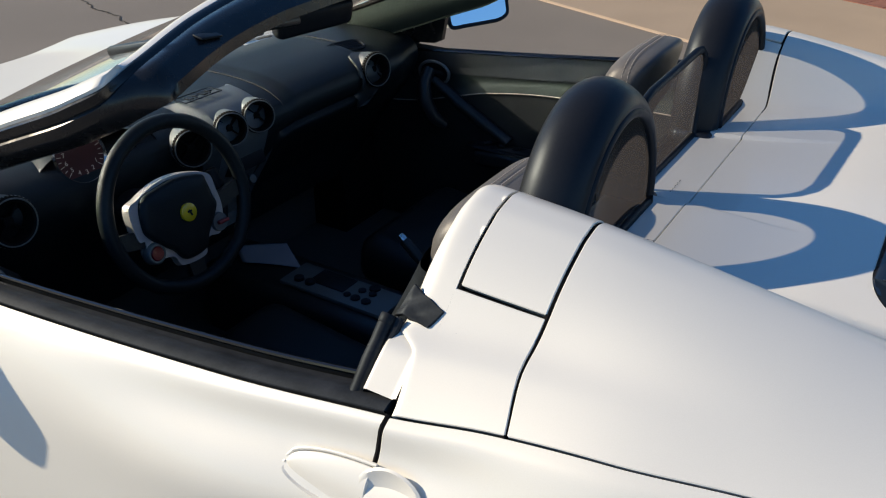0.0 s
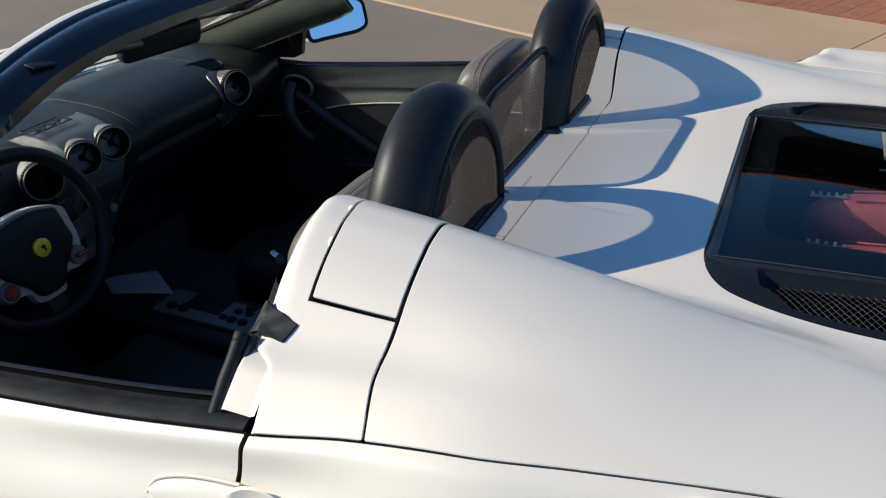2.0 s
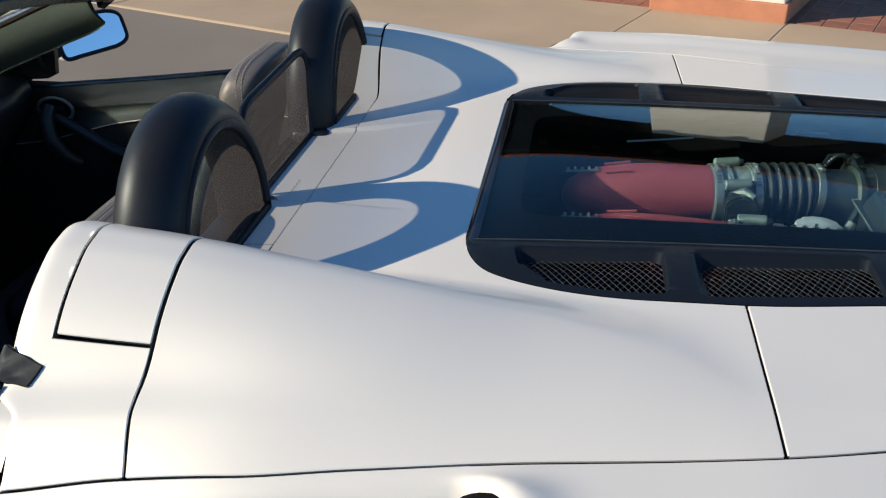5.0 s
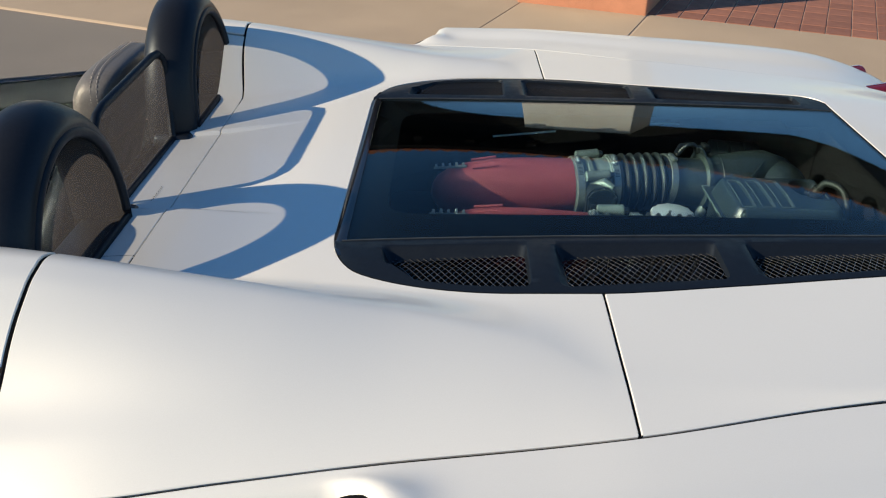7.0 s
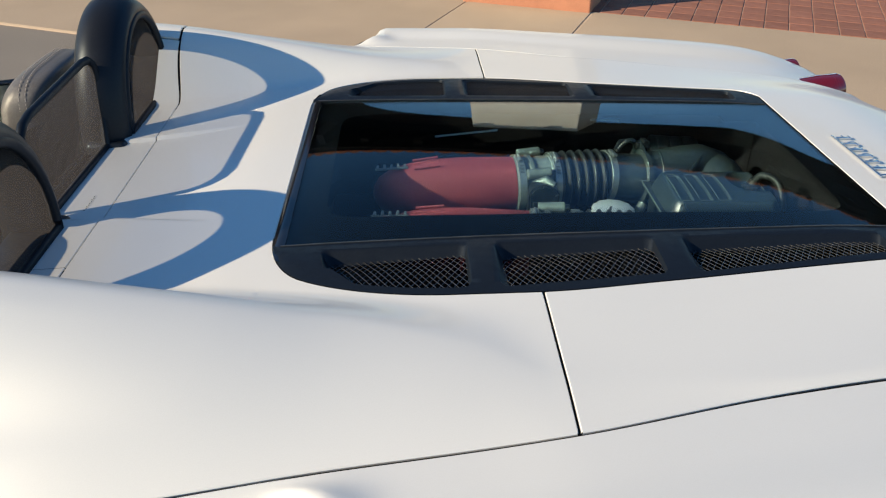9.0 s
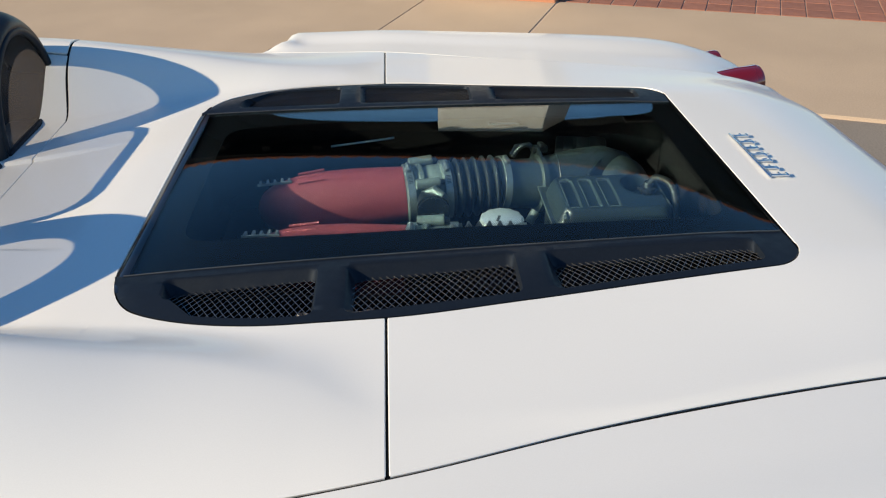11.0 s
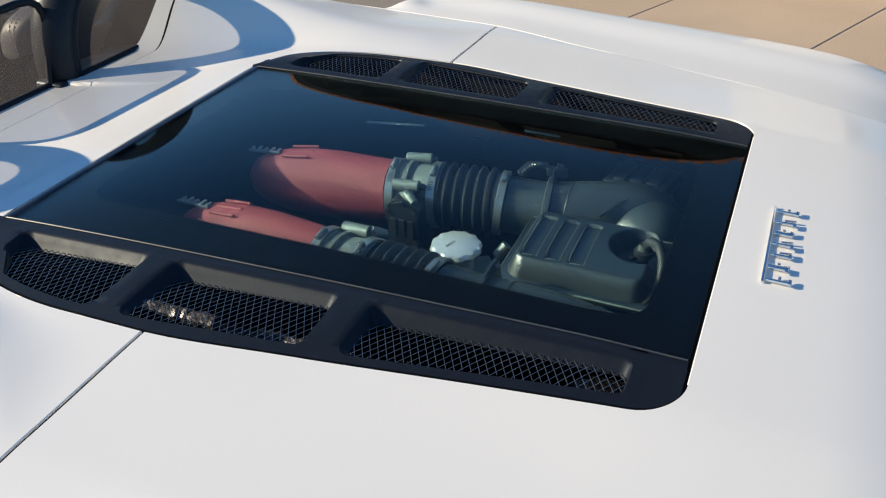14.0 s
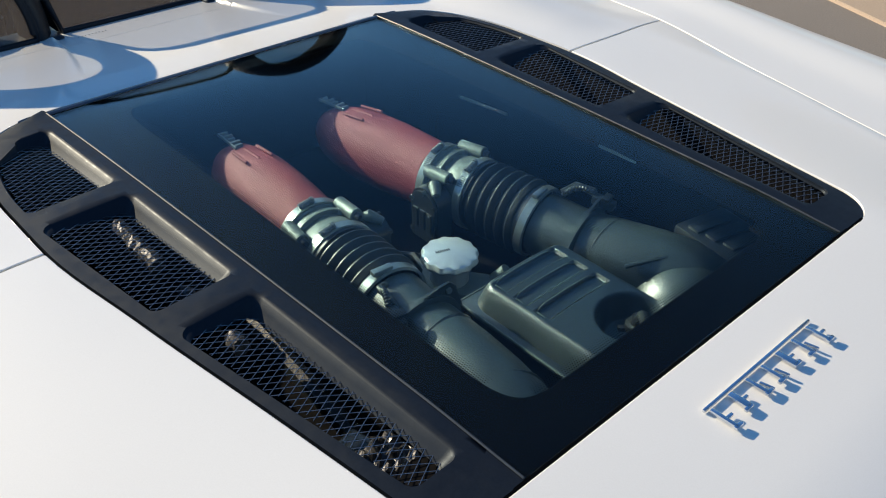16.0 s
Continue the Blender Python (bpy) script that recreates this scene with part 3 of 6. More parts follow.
def hole(k, x):
    """Inner and outer edges of a louvre opening at x."""
    gi, go = glass_half(x) + 0.020, lid_half(x) - 0.016
    return gi, go


def louvre_rect(k, n=8):
    """A rounded loop round opening k, as (x, y), y outwards."""
    a, b = LOUVRES[k]
    pts = []
    r = 0.012
    def corner(cx, cy, a0):
        for q in range(n + 1):
            t = math.radians(a0 + 90 * q / n)
            pts.append((cx + r * math.cos(t), cy + r * math.sin(t)))
    ia, oa, ib, ob = *hole(k, a), *hole(k, b)
    if k == 0:
        oa = hole(k, a + 0.05)[1] - 0.035
    corner(b - r, ib + r, -90)
    corner(b - r, ob - r, 0)
    if k == 0:
        for q in range(1, 8):
            x = lerp(b - 2 * r, a + 0.03, q / 8)
            pts.append((x, lid_half(x) - 0.016))
    corner(a + r + (0.004 if k == 0 else 0), oa - r, 90)
    corner(a + r, ia + r, 180)
    return pts


for s in (-1, 1):
    # top face of the frame as strips between the loops and the rims
    bm = bmesh.new()
    N = 90
    xs = [lerp(LID_F + 0.003, LID_R - CORNER, i / N) for i in range(N + 1)] + [LID_R - 0.004 - (CORNER - 0.004) * math.cos(math.pi / 2 * k / 10) for k in range(1, 11)]
    loops = [louvre_rect(k) for k in range(3)]
    def rows(x):
        """The y values at x where the frame is solid."""
        gi, go = glass_half(x) + 0.001, lid_half(x) - 0.004
        if x < -0.10:
            gi = min(gi, go - 0.004)
        return gi, go
    from mathutils.geometry import delaunay_2d_cdt
    pts, edges = [], []
    def add_loop(loop):
        n0 = len(pts)
        pts.extend(Vector(p) for p in loop)
        edges.extend((n0 + i, n0 + (i + 1) % len(loop)) for i in range(len(loop)))
    rim = [(x, rows(x)[0]) for x in xs] + [(LID_R - 0.004, lerp(rows(LID_R - 0.004)[0], rows(LID_R - 0.004)[1], q / 4)) for q in range(1, 4)] + [(x, rows(x)[1]) for x in xs[::-1]]
    add_loop(rim)
    for l in loops:
        add_loop(l)
    for x in np.arange(-0.13, 0.71, 0.012):
        for q in range(1, 12):
            y = lerp(glass_half(x), lid_half(x), q / 12)
            pts.append(Vector((float(x), y)))
    vo, _, fo, *_ = delaunay_2d_cdt(pts, edges, [], 0, 1e-6)
    def inside(p, loop):
        c = False
        for (x1, y1), (x2, y2) in zip(loop, loop[1:] + loop[:1]):
            if (y1 > p[1]) != (y2 > p[1]) and p[0] < (x2 - x1) * (p[1] - y1) / (y2 - y1) + x1:
                c = not c
        return c
    def crown(x, y):
        gi, go = glass_half(x), lid_half(x)
        t = (y - gi) / max(go - gi, 0.01)
        t = min(max(t, 0), 1)
        return lerp(frame_z(x), top(x, go) - 0.001, smooth(t)) + 0.004 * math.sin(math.pi * t) * (1 - 0.9 * smooth((x - 0.62) / 0.09))
    bv = [bm.verts.new((p.x, s * p.y, crown(p.x, p.y))) for p in vo]
    for f in fo:
        m = sum((vo[i] for i in f), Vector((0, 0))) / len(f)
        if inside(m, rim) and not any(inside(m, l) for l in loops):
            bm.faces.new([bv[i] for i in f])
    for l in [rim]:
        lo = [bm.verts.new((x, s * y, crown(x, y))) for x, y in l]
        l2 = [bm.verts.new((x, s * y, crown(x, y) - 0.02)) for x, y in l]
        for i in range(len(l)):
            j = (i + 1) % len(l)
            bm.faces.new((lo[i], lo[j], l2[j], l2[i]))
    for k, l in enumerate(loops):
        # wall of the recess: shallow at the outer and rear rim, deep inside and in front
        a, b = LOUVRES[k]
        rings = []
        cx = sum(p[0] for p in l) / len(l)
        for depth, shrink in ((0, 0), (0.002, 0.0015), (0.5, 0.0035), (1, 0.007)):
            ring = []
            for x, y in l:
                gi, go = hole(k, x)
                ty = min(max((y - gi) / (go - gi), 0), 1)
                tx = min(max((x - a) / (b - a), 0), 1)
                deep = 0.004 + 0.008 * (1 - ty) + 0.006 * (1 - tx) * (1 - ty)
                dd = depth * deep if depth > 0.01 else depth
                ring.append(bm.verts.new((x + shrink * (1 if x < cx else -0.4) * (1.6 if tx < 0.1 else 1) * (abs(tx - 0.5) > 0.4), s * (y + shrink * (2.2 * (1 - ty) - 0.3 * ty)), crown(x, y) - dd)))
            rings.append(ring)
        for r, q in zip(rings, rings[1:]):
            for i in range(len(l)):
                j = (i + 1) % len(l)
                bm.faces.new((r[i], r[j], q[j], q[i]))
    louvre = part("louvre_frame", bm, BLACK_PLASTIC, car, "satin black vent frame beside the engine glass", weld=0.0003)
    for k in range(3):
        # crossed wires, clipped to the opening
        a, b = LOUVRES[k]
        bm = bmesh.new()
        loop = louvre_rect(k)
        def net_z(x, y):
            gi, go = hole(k, x)
            ty, tx = (y - gi) / (go - gi), (x - a) / (b - a)
            return crown(x, y) - (0.004 + 0.008 * (1 - ty) + 0.006 * (1 - tx) * (1 - ty)) - 0.0005
        step = 0.0092
        for slope in (1.75, -1.75):
            c0 = a - 0.1
            while c0 < b + 0.1:
                run = []
                for q in range(0, 29):
                    y = lerp(0.27, 0.43, q / 28)
                    x = c0 + (y - 0.35) / slope
                    if inside((x, y), loop):
                        run.append((x, s * y, net_z(x, y) + (0.0006 if slope > 0 else 0)))
                    elif run:
                        break
                if len(run) > 1:
                    tube(bm, [run[0], run[len(run) // 2], run[-1]] if len(run) > 2 else run, 0.00036, 4, caps=False)
                c0 += step
        part("mesh_grille", bm, STEEL_WIRE, louvre, "black wire mesh", smooth=False)

# black surround of the lid opening, and the drop to the engine bay
bm = bmesh.new()
for s in (-1, 1):
    grid(bm, sided(lambda u, v: (lerp(LID_F, LID_R, u), lid_half(lerp(LID_F, LID_R, u)) - 0.0015, top(lerp(LID_F, LID_R, u), lid_half(lerp(LID_F, LID_R, u))) - 0.003 - 0.2 * v), s), 60, 2)
for x in (LID_F + 0.001, LID_R + 0.002):
    grid(bm, lambda u, v: (x, lerp(-0.30, 0.30, u), top(x, 0) - 0.003 - 0.22 * v), 2, 2)
part("lid_opening_edge", bm, GAP, car)
bm = bmesh.new()
grid(bm, lambda u, v: (lerp(LID_R - 0.0048, LID_R + 0.0004, v), lerp(-0.30, 0.30, u), top(LID_R - 0.005, 0) - 0.0010), 20, 1, 0.008)
part("glass_seal", bm, FRIT, car, "thin black rubber seal beside the glass")
bm = bmesh.new()
def front_seal(u, v):
    x = LID_F + 0.001 + 0.0175 * v
    y = lerp(-1, 1, u) * min(0.326, lid_half(x) - 0.001)
    g = glass_z(LID_F + 0.0185, y) if abs(y) < glass_half(x) else top(x, 0)
    return x, y, lerp(top(x, y) - 0.0005, max(g, top(x, 0)) + 0.0006, v) + 0.0022 * math.sin(math.pi * v)
grid(bm, front_seal, 60, 8)
part("front_glass_seal", bm, GLOSS_BLACK, car, "glossy black rubber seal before the glass")
# a grey line down each glass edge, drawn for the skylight caught there
for s in (-1, 1):
    bm = bmesh.new()
    tube(bm, [(x, s * (glass_half(x) + 0.0006), frame_z(x) + 0.0006) for x in [lerp(LID_F + 0.013, LID_R - 0.006, k / 40) for k in range(41)]], 0.0011, 6)
    part("glass_edge_seal", bm, EDGE_GLINT, car, "thin grey line between glass and vent frame, sky glint painted in")
for s in (-1, 1):
    bm = bmesh.new()
    grid(bm, sided(lambda u, v: (lerp(LID_F, LID_R, u), glass_half(lerp(LID_F, LID_R, u)) + lerp(-0.035, 0.012, v), top(lerp(LID_F, LID_R, u), 0) - 0.016), s), 20, 1)
    part("glass_ledge", bm, GAP, car)
for x0, x1 in ((LID_F - 0.004, LID_F + 0.04), (LID_R - 0.04, LID_R + 0.004)):
    bm = bmesh.new()
    grid(bm, lambda u, v: (lerp(x0, x1, v), lerp(-0.32, 0.32, u), top(x0, 0) - 0.0165), 20, 1)
    part("glass_ledge", bm, GAP, car)

# ceramic edge under the glass
bm = bmesh.new()
def under_glass(x, y):
    return glass_z(x, y) - 0.0055
IX0, IX1, IY = -0.085, 0.670, 0.208
n = 80
def inner_loop(t):
    """A rounded rectangle, t from 0 to 1."""
    a = 2 * math.pi * t
    c, q = math.cos(a), math.sin(a)
    e = 2 / 14
    return ((IX0 + IX1) / 2 + (IX1 - IX0) / 2 * math.copysign(abs(c) ** e, c), IY * math.copysign(abs(q) ** e, q))
def outer_of(x, y):
    tx, ty = (x - (IX0 + IX1) / 2) / ((IX1 - IX0) / 2), y / IY
    k = 1 / max(abs(tx), abs(ty))
    ox = (LID_F + LID_R) / 2 + tx * k * (LID_R - LID_F - 0.01) / 2
    return ox, ty * k * (min(glass_half(ox), lid_half(ox) - 0.006) - 0.001)
T = [k / 160 for k in range(160)]
WS_ = [k / 6 for k in range(7)]
lo = [inner_loop(t) for t in T]
hi = [outer_of(*p) for p in lo]
A = [[bm.verts.new((lerp(p[0], q[0], w), lerp(p[1], q[1], w), under_glass(lerp(p[0], q[0], w), lerp(p[1], q[1], w)))) for w in WS_]  for p, q in zip(lo, hi)]
for i in range(len(A)):
    j = (i + 1) % len(A)
    for w in range(6):
        bm.faces.new((A[i][w], A[j][w], A[j][w + 1], A[i][w + 1]))
part("glass_edge_band", bm, FRIT, lid, "black ceramic border", smooth=False)
bm = bmesh.new()
for side in (-1, 1):
    for r in range(6):
        for k in range(260):
            x = IX0 + 0.04 + (IX1 - IX0 - 0.08) * (k + 0.5 * (r % 2)) / 260
            y = side * (IY - 0.0005 - 0.0024 * r)
            h = 0.0012 - 0.00015 * r
            vs = [bm.verts.new((x + dx * h, y + dy * h, under_glass(x, y))) for dx, dy in ((-1, 0), (0, -1), (1, 0), (0, 1))]
            bm.faces.new(vs)
for r in range(6):
    for k in range(130):
        y = -IY + 0.03 + (2 * IY - 0.06) * (k + 0.5 * (r % 2)) / 130
        x = IX1 - 0.0005 - 0.0024 * r
        h = 0.0012 - 0.00015 * r
        vs = [bm.verts.new((x + dx * h, y + dy * h, under_glass(x, y))) for dx, dy in ((-1, 0), (0, -1), (1, 0), (0, 1))]
        bm.faces.new(vs)
tagged(part("dot_fade", bm, FRIT, lid, smooth=False), kind="stuff")

# black plates closing the lid's rear corners
for s in (-1, 1):
    bm = bmesh.new()
    box(bm, (0.10, 0.13, 0.004), Matrix.Translation((0.685, s * 0.285, 0.944)))
    part("corner_plate", bm, GAP, car, smooth=False)
# ---- engine ----
RED = material("crackle_red_paint", (0.20, 0.024, 0.030), rough=0.6, spec=0.4, fine=0.15, fine_scale=800, bump=0.6, bump_scale=850)
BLACK_RUBBER = material("bellows_rubber", (0.009, 0.013, 0.016), rough=0.42, spec=0.8, fine=0.15)
GREY_PLASTIC = material("grey_green_plastic", (0.0075, 0.0145, 0.0165), spec=1.0, rough=0.38, vary=0.1, scale=20, fine=0.08, bump=0.15, bump_scale=500)
ELBOW = material("rough_grey_moulding", (0.019, 0.029, 0.0295), spec=1.0, rough=0.37, vary=0.15, scale=25, fine=0.1, bump=0.25, bump_scale=350)
DARK_PLASTIC = material("engine_black_plastic", (0.008, 0.0115, 0.013), rough=0.36, spec=0.7, fine=0.15, bump=0.1)
HOSE_RUBBER = material("black_hose", (0.0085, 0.0105, 0.0115), rough=0.5, spec=0.25, fine=0.1)
CLAMP = material("steel_clamp", (0.26, 0.30, 0.30), rough=0.3, metal=0.75, fine=0.1)
CAP = material("silver_cap", (0.62, 0.66, 0.66), rough=0.3, metal=0.6, fine=0.05)

# block, floor and walls near-black: the bay's shade is in their colour
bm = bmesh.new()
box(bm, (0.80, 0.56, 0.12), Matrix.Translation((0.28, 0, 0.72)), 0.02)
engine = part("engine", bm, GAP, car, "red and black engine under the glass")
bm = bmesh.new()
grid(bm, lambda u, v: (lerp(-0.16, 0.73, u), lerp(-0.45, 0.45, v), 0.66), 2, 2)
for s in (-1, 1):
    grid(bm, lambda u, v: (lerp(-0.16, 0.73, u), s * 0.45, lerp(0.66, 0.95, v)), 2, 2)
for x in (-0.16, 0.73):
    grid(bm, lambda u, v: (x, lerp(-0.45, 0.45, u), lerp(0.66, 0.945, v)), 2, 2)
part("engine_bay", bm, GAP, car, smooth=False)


def along(p, q, n):
    return [Vector(p).lerp(Vector(q), k / n) for k in range(n + 1)]


for s in (-1, 1):
    p0, p1 = Vector((-0.03, s * 0.088, 0.862)), Vector((0.222, s * 0.108, 0.872))
    m = aim(p0, p1)
    length = (p1 - p0).length
    bm = bmesh.new()
    prof = [(0, 0), (0.016, 0.004), (0.030, 0.014), (0.042, 0.035), (0.050, 0.07), (0.054, 0.11), (0.054, 0.16), (0.051, 0.21), (0.048, length), (0, length)]
    lathe(bm, prof, m @ Matrix.Diagonal((1, 0.96, 1, 1)), 36)
    runner = part("intake_cover", bm, RED, engine, "crackle-red intake cover")
    bm = bmesh.new()
    for k in (-1, 0, 1):
        tube(bm, [m @ Vector((0.0525 * 0.96, 0.018 * k, 0.075)), m @ Vector((0.0545 * 0.985, 0.019 * k, 0.12))], 0.0022, 6)
    part("rib", bm, RED, runner)
    # raised badge at the tip as plain bars
    bm = bmesh.new()
    for k in range(5):
        box(bm, (0.005, 0.016 if k % 2 else 0.011, 0.004), m @ Matrix.Translation((0.050, 0.002, 0.060 - 0.012 * k)), 0.0006)
    box(bm, (0.004, 0.0025, 0.058), m @ Matrix.Translation((0.050, 0.009, 0.036)), 0.0006)
    part("badge_bar", bm, SILVER, runner, "raised silver bars", smooth=False)
    # clamp, throttle body, bellows, pipe
    near = s < 0
    p2, p3, p4 = Vector((0.294, s * (0.115 if near else 0.118), 0.873)), Vector((0.393, s * (0.122 if near else 0.130), 0.873)), Vector((0.46, s * (0.128 if near else 0.142), 0.870 if near else 0.866))
    m2 = aim(p1, p2)
    L = (p2 - p1).length
    d = (p2 - p1).normalized()
    side = Vector((0, 0, 1)).cross(d).normalized()
    up = d.cross(side)
    def about(r, a, z):
        """A point at radius r, a degrees from the top towards +y, z along the throttle body."""
        return p1 + d * z + r * (up * math.cos(radians(a)) + side * math.sin(radians(a)))
    bm = bmesh.new()
    lathe(bm, [(0.045, -0.002), (0.049, 0.0), (0.049, 0.015), (0.0465, 0.017), (0.0465, 0.023), (0.0492, 0.025), (0.0492, 0.031), (0.044, 0.033), (0.0435, 0.040), (0.0455, 0.043), (0.0455, L - 0.010), (0.048, L - 0.008), (0.048, L + 0.004), (0.043, L + 0.005)], m2, 44)
    body = part("throttle_body", bm, ALU, engine, "grey cast throttle body")
    for z0, a0 in ((0.007, -12), (L - 0.001, -20)):
        bm = bmesh.new()
        lathe(bm, [(0.0495, z0 - 0.0065), (0.0515, z0 - 0.006), (0.0515, z0 + 0.006), (0.0495, z0 + 0.0065)], m2, 44)
        clamp = part("hose_clamp", bm, CLAMP, body, "steel hose clamp")
        bm = bmesh.new()
        tube(bm, [about(0.0545, a0 - 9, z0), about(0.0545, a0 + 9, z0)], 0.0036, 8)
        tube(bm, [about(0.0545, a0 + 9, z0), about(0.0545, a0 + 13, z0)], 0.0046, 6)
        m_ = Matrix.Translation(about(0.0525, a0, z0)) @ m2.to_quaternion().to_matrix().to_4x4()
        box(bm, (0.005, 0.011, 0.0095), m_, 0.001)
        part("clamp_screw", bm, SILVER, clamp, "worm screw housing", smooth=False)
        bm = bmesh.new()
        for k in range(6):
            tube(bm, [about(0.0517, a0 - 18 - 3 * k, z0 - 0.0035), about(0.0517, a0 - 18 - 3 * k, z0 + 0.0035)], 0.0005, 4)
        part("clamp_slots", bm, DARK_PLASTIC, clamp, smooth=False)
    for a0 in (38, -50):
        bm = bmesh.new()
        q0, q1, q2 = about(0.0530, a0, 0.014), about(0.0550, a0, 0.056), about(0.0552, a0, 0.064)
        tube(bm, [q0, q0.lerp(q1, 0.03), q1.lerp(q0, 0.03), q1], [0.0075, 0.0090, 0.0090, 0.0078], 16)
        pod = part("vacuum_pod", bm, ALU, body, "small grey cast cylinder")
        bm = bmesh.new()
        tube(bm, [q1, q1.lerp(q2, 0.7), q2], [0.0052, 0.0052, 0.0035], 12)
        part("pod_tip", bm, DARK_PLASTIC, pod, "dark tip")
        bm = bmesh.new()
        tube(bm, [about(0.045, a0, 0.028), about(0.053, a0, 0.030)], [0.010, 0.006], 12)
        part("pod_foot", bm, ALU, pod)
    # actuator on the inner side: a round-shouldered black housing with a pale cap
    inward = -s
    base = p1 + d * 0.047 + Vector((0, inward * 0.062, -0.012))
    bm = bmesh.new()
    outline = [(0.027 * math.cos(math.pi * k / 16), 0.016 + 0.022 * math.sin(math.pi * k / 16)) for k in range(17)] + [(-0.025, -0.045), (0.025, -0.045)]
    for y0, y1, g in ((-0.016, 0.010, 1.0), (0.010, 0.014, 0.9)):
        ra = [bm.verts.new(base + Vector((x * g, inward * y0, z * g))) for x, z in outline]
        rb = [bm.verts.new(base + Vector((x * g, inward * y1, z * g))) for x, z in outline]
        for k in range(len(ra)):
            bm.faces.new((ra[k], ra[(k + 1) % len(ra)], rb[(k + 1) % len(ra)], rb[k]))
        bm.faces.new(ra)
        bm.faces.new(rb)
    motor = part("throttle_motor", bm, DARK_PLASTIC, body, "black throttle actuator")
    bm = bmesh.new()
    for x, z in ((-0.022, 0.018), (0.022, 0.018), (0.0, 0.033), (-0.021, -0.03), (0.021, -0.03)):
        tube(bm, [base + Vector((x, inward * 0.010, z)), base + Vector((x, inward * 0.0165, z))], 0.0036, 8)
    for k in range(3):
        box(bm, (0.010, 0.004, 0.030), Matrix.Translation(base + Vector((-0.014 + 0.014 * k, inward * 0.0145, -0.008))), 0.001)
    part("housing_ribs", bm, DARK_PLASTIC, motor, smooth=False)
    bm = bmesh.new()
    tube(bm, [base + Vector((-0.012, inward * -0.016, 0.030)), base + Vector((0.004, inward * -0.004, 0.040)), base + Vector((0.018, inward * 0.006, 0.034))], [0.006, 0.009, 0.006], 14)
    part("sensor_plug", bm, ALU, motor, "pale connector cap")
    bm = bmesh.new()
    m3 = aim(p2, p3)
    L3 = (p3 - p2).length
    prof = [(0.0495, 0.004), (0.0495, 0.010)]
    for k in range(5):
        z = 0.011 + k * (L3 - 0.020) / 5
        w = (L3 - 0.020) / 5
        prof += [(0.0435, z), (0.0425, z + 0.16 * w), (0.0490, z + 0.40 * w), (0.0525, z + 0.52 * w), (0.0525, z + 0.64 * w), (0.0490, z + 0.76 * w), (0.0435, z + 0.98 * w)]
    prof += [(0.047, L3 - 0.008), (0.047, L3)]
    lathe(bm, prof, m3, 44)
    part("bellows", bm, BLACK_RUBBER, engine, "black ribbed rubber bellows")
    bm = bmesh.new()
    m4 = aim(p3, p4)
    lathe(bm, [(0.046, -0.006), (0.0495, -0.005), (0.0495, 0.006), (0.046, 0.007)], m4, 36)
    box(bm, (0.006, 0.026, 0.008), m4 @ Matrix.Translation((0.051, 0.010, 0.001)), 0.001)
    part("hose_clamp", bm, CLAMP, engine, "steel hose clamp")
    bm = bmesh.new()
    L4 = (p4 - p3).length
    lathe(bm, [(0.043, 0.008), (0.044, L4 - 0.006), (0.052, L4 - 0.004), (0.052, L4 + 0.004), (0.043, L4 + 0.006)], m4, 36)
    meter = part("air_meter", bm, ELBOW, engine, "dark satin air meter")
    # ear on the flange, with a bolt
    fd = (p4 - p3).normalized()
    fs = Vector((0, 0, 1)).cross(fd).normalized()
    fu = fd.cross(fs)
    ang = radians(28 if s > 0 else 32)
    er = fu * math.cos(ang) + fs * math.sin(ang)
    et = fd.cross(er)
    bm = bmesh.new()
    rim_ = [(0.043, -0.036), (0.056, -0.020), (0.066, -0.008), (0.068, 0.004), (0.060, 0.014), (0.043, 0.030)]
    lo_, hi_ = ([bm.verts.new(p4 + er * r_ + et * t_ + fd * w_) for r_, t_ in rim_] for w_ in (-0.0016, 0.0016))
    bm.faces.new(lo_)
    bm.faces.new(hi_)
    for k in range(len(rim_)):
        j = (k + 1) % len(rim_)
        bm.faces.new((lo_[k], lo_[j], hi_[j], hi_[k]))
    part("flange_ear", bm, GREY_PLASTIC, meter, smooth=False)
    bm = bmesh.new()
    tube(bm, [p4 + er * 0.059 - fd * 0.005, p4 + er * 0.059 + fd * 0.005], 0.0036, 6)
    part("ear_bolt", bm, CLAMP, meter)
    bm = bmesh.new()
    out = 1.0 if s > 0 else -0.25
    if s < 0:
        tail_pts = [p4 + Vector((0.006, 0, 0)), p4 + Vector((0.06, -0.005, 0)), p4 + Vector((0.11, -0.010, -0.002)), p4 + Vector((0.15, -0.014, -0.007)), p4 + Vector((0.185, -0.018, -0.020)), p4 + Vector((0.205, -0.020, -0.055))]
    else:
        tail_pts = [p4 + Vector((0.006, 0.002 * out, 0)), p4 + Vector((0.05, 0.014 * out, 0)), p4 + Vector((0.09, 0.028 * out, -0.001)), p4 + Vector((0.125, 0.042 * out, -0.004)), p4 + Vector((0.15, 0.052 * out, -0.012)), p4 + Vector((0.175, 0.06 * out, -0.045))]
    tube(bm, tail_pts, [0.045, 0.0475, 0.049, 0.049, 0.046, 0.042], 32)
    pipe = part("air_pipe", bm, ELBOW, engine, "grey moulded air pipe")
    bm = bmesh.new()
    tube(bm, [p4 + Vector((0.036, 0.010 * out + 0.0445 * math.sin(a), 0.0445 * math.cos(a))) for a in [2 * math.pi * k / 40 for k in range(40)]], 0.003, 6, closed=True)
    part("weld_seam", bm, GREY_PLASTIC, pipe)
    bm = bmesh.new()
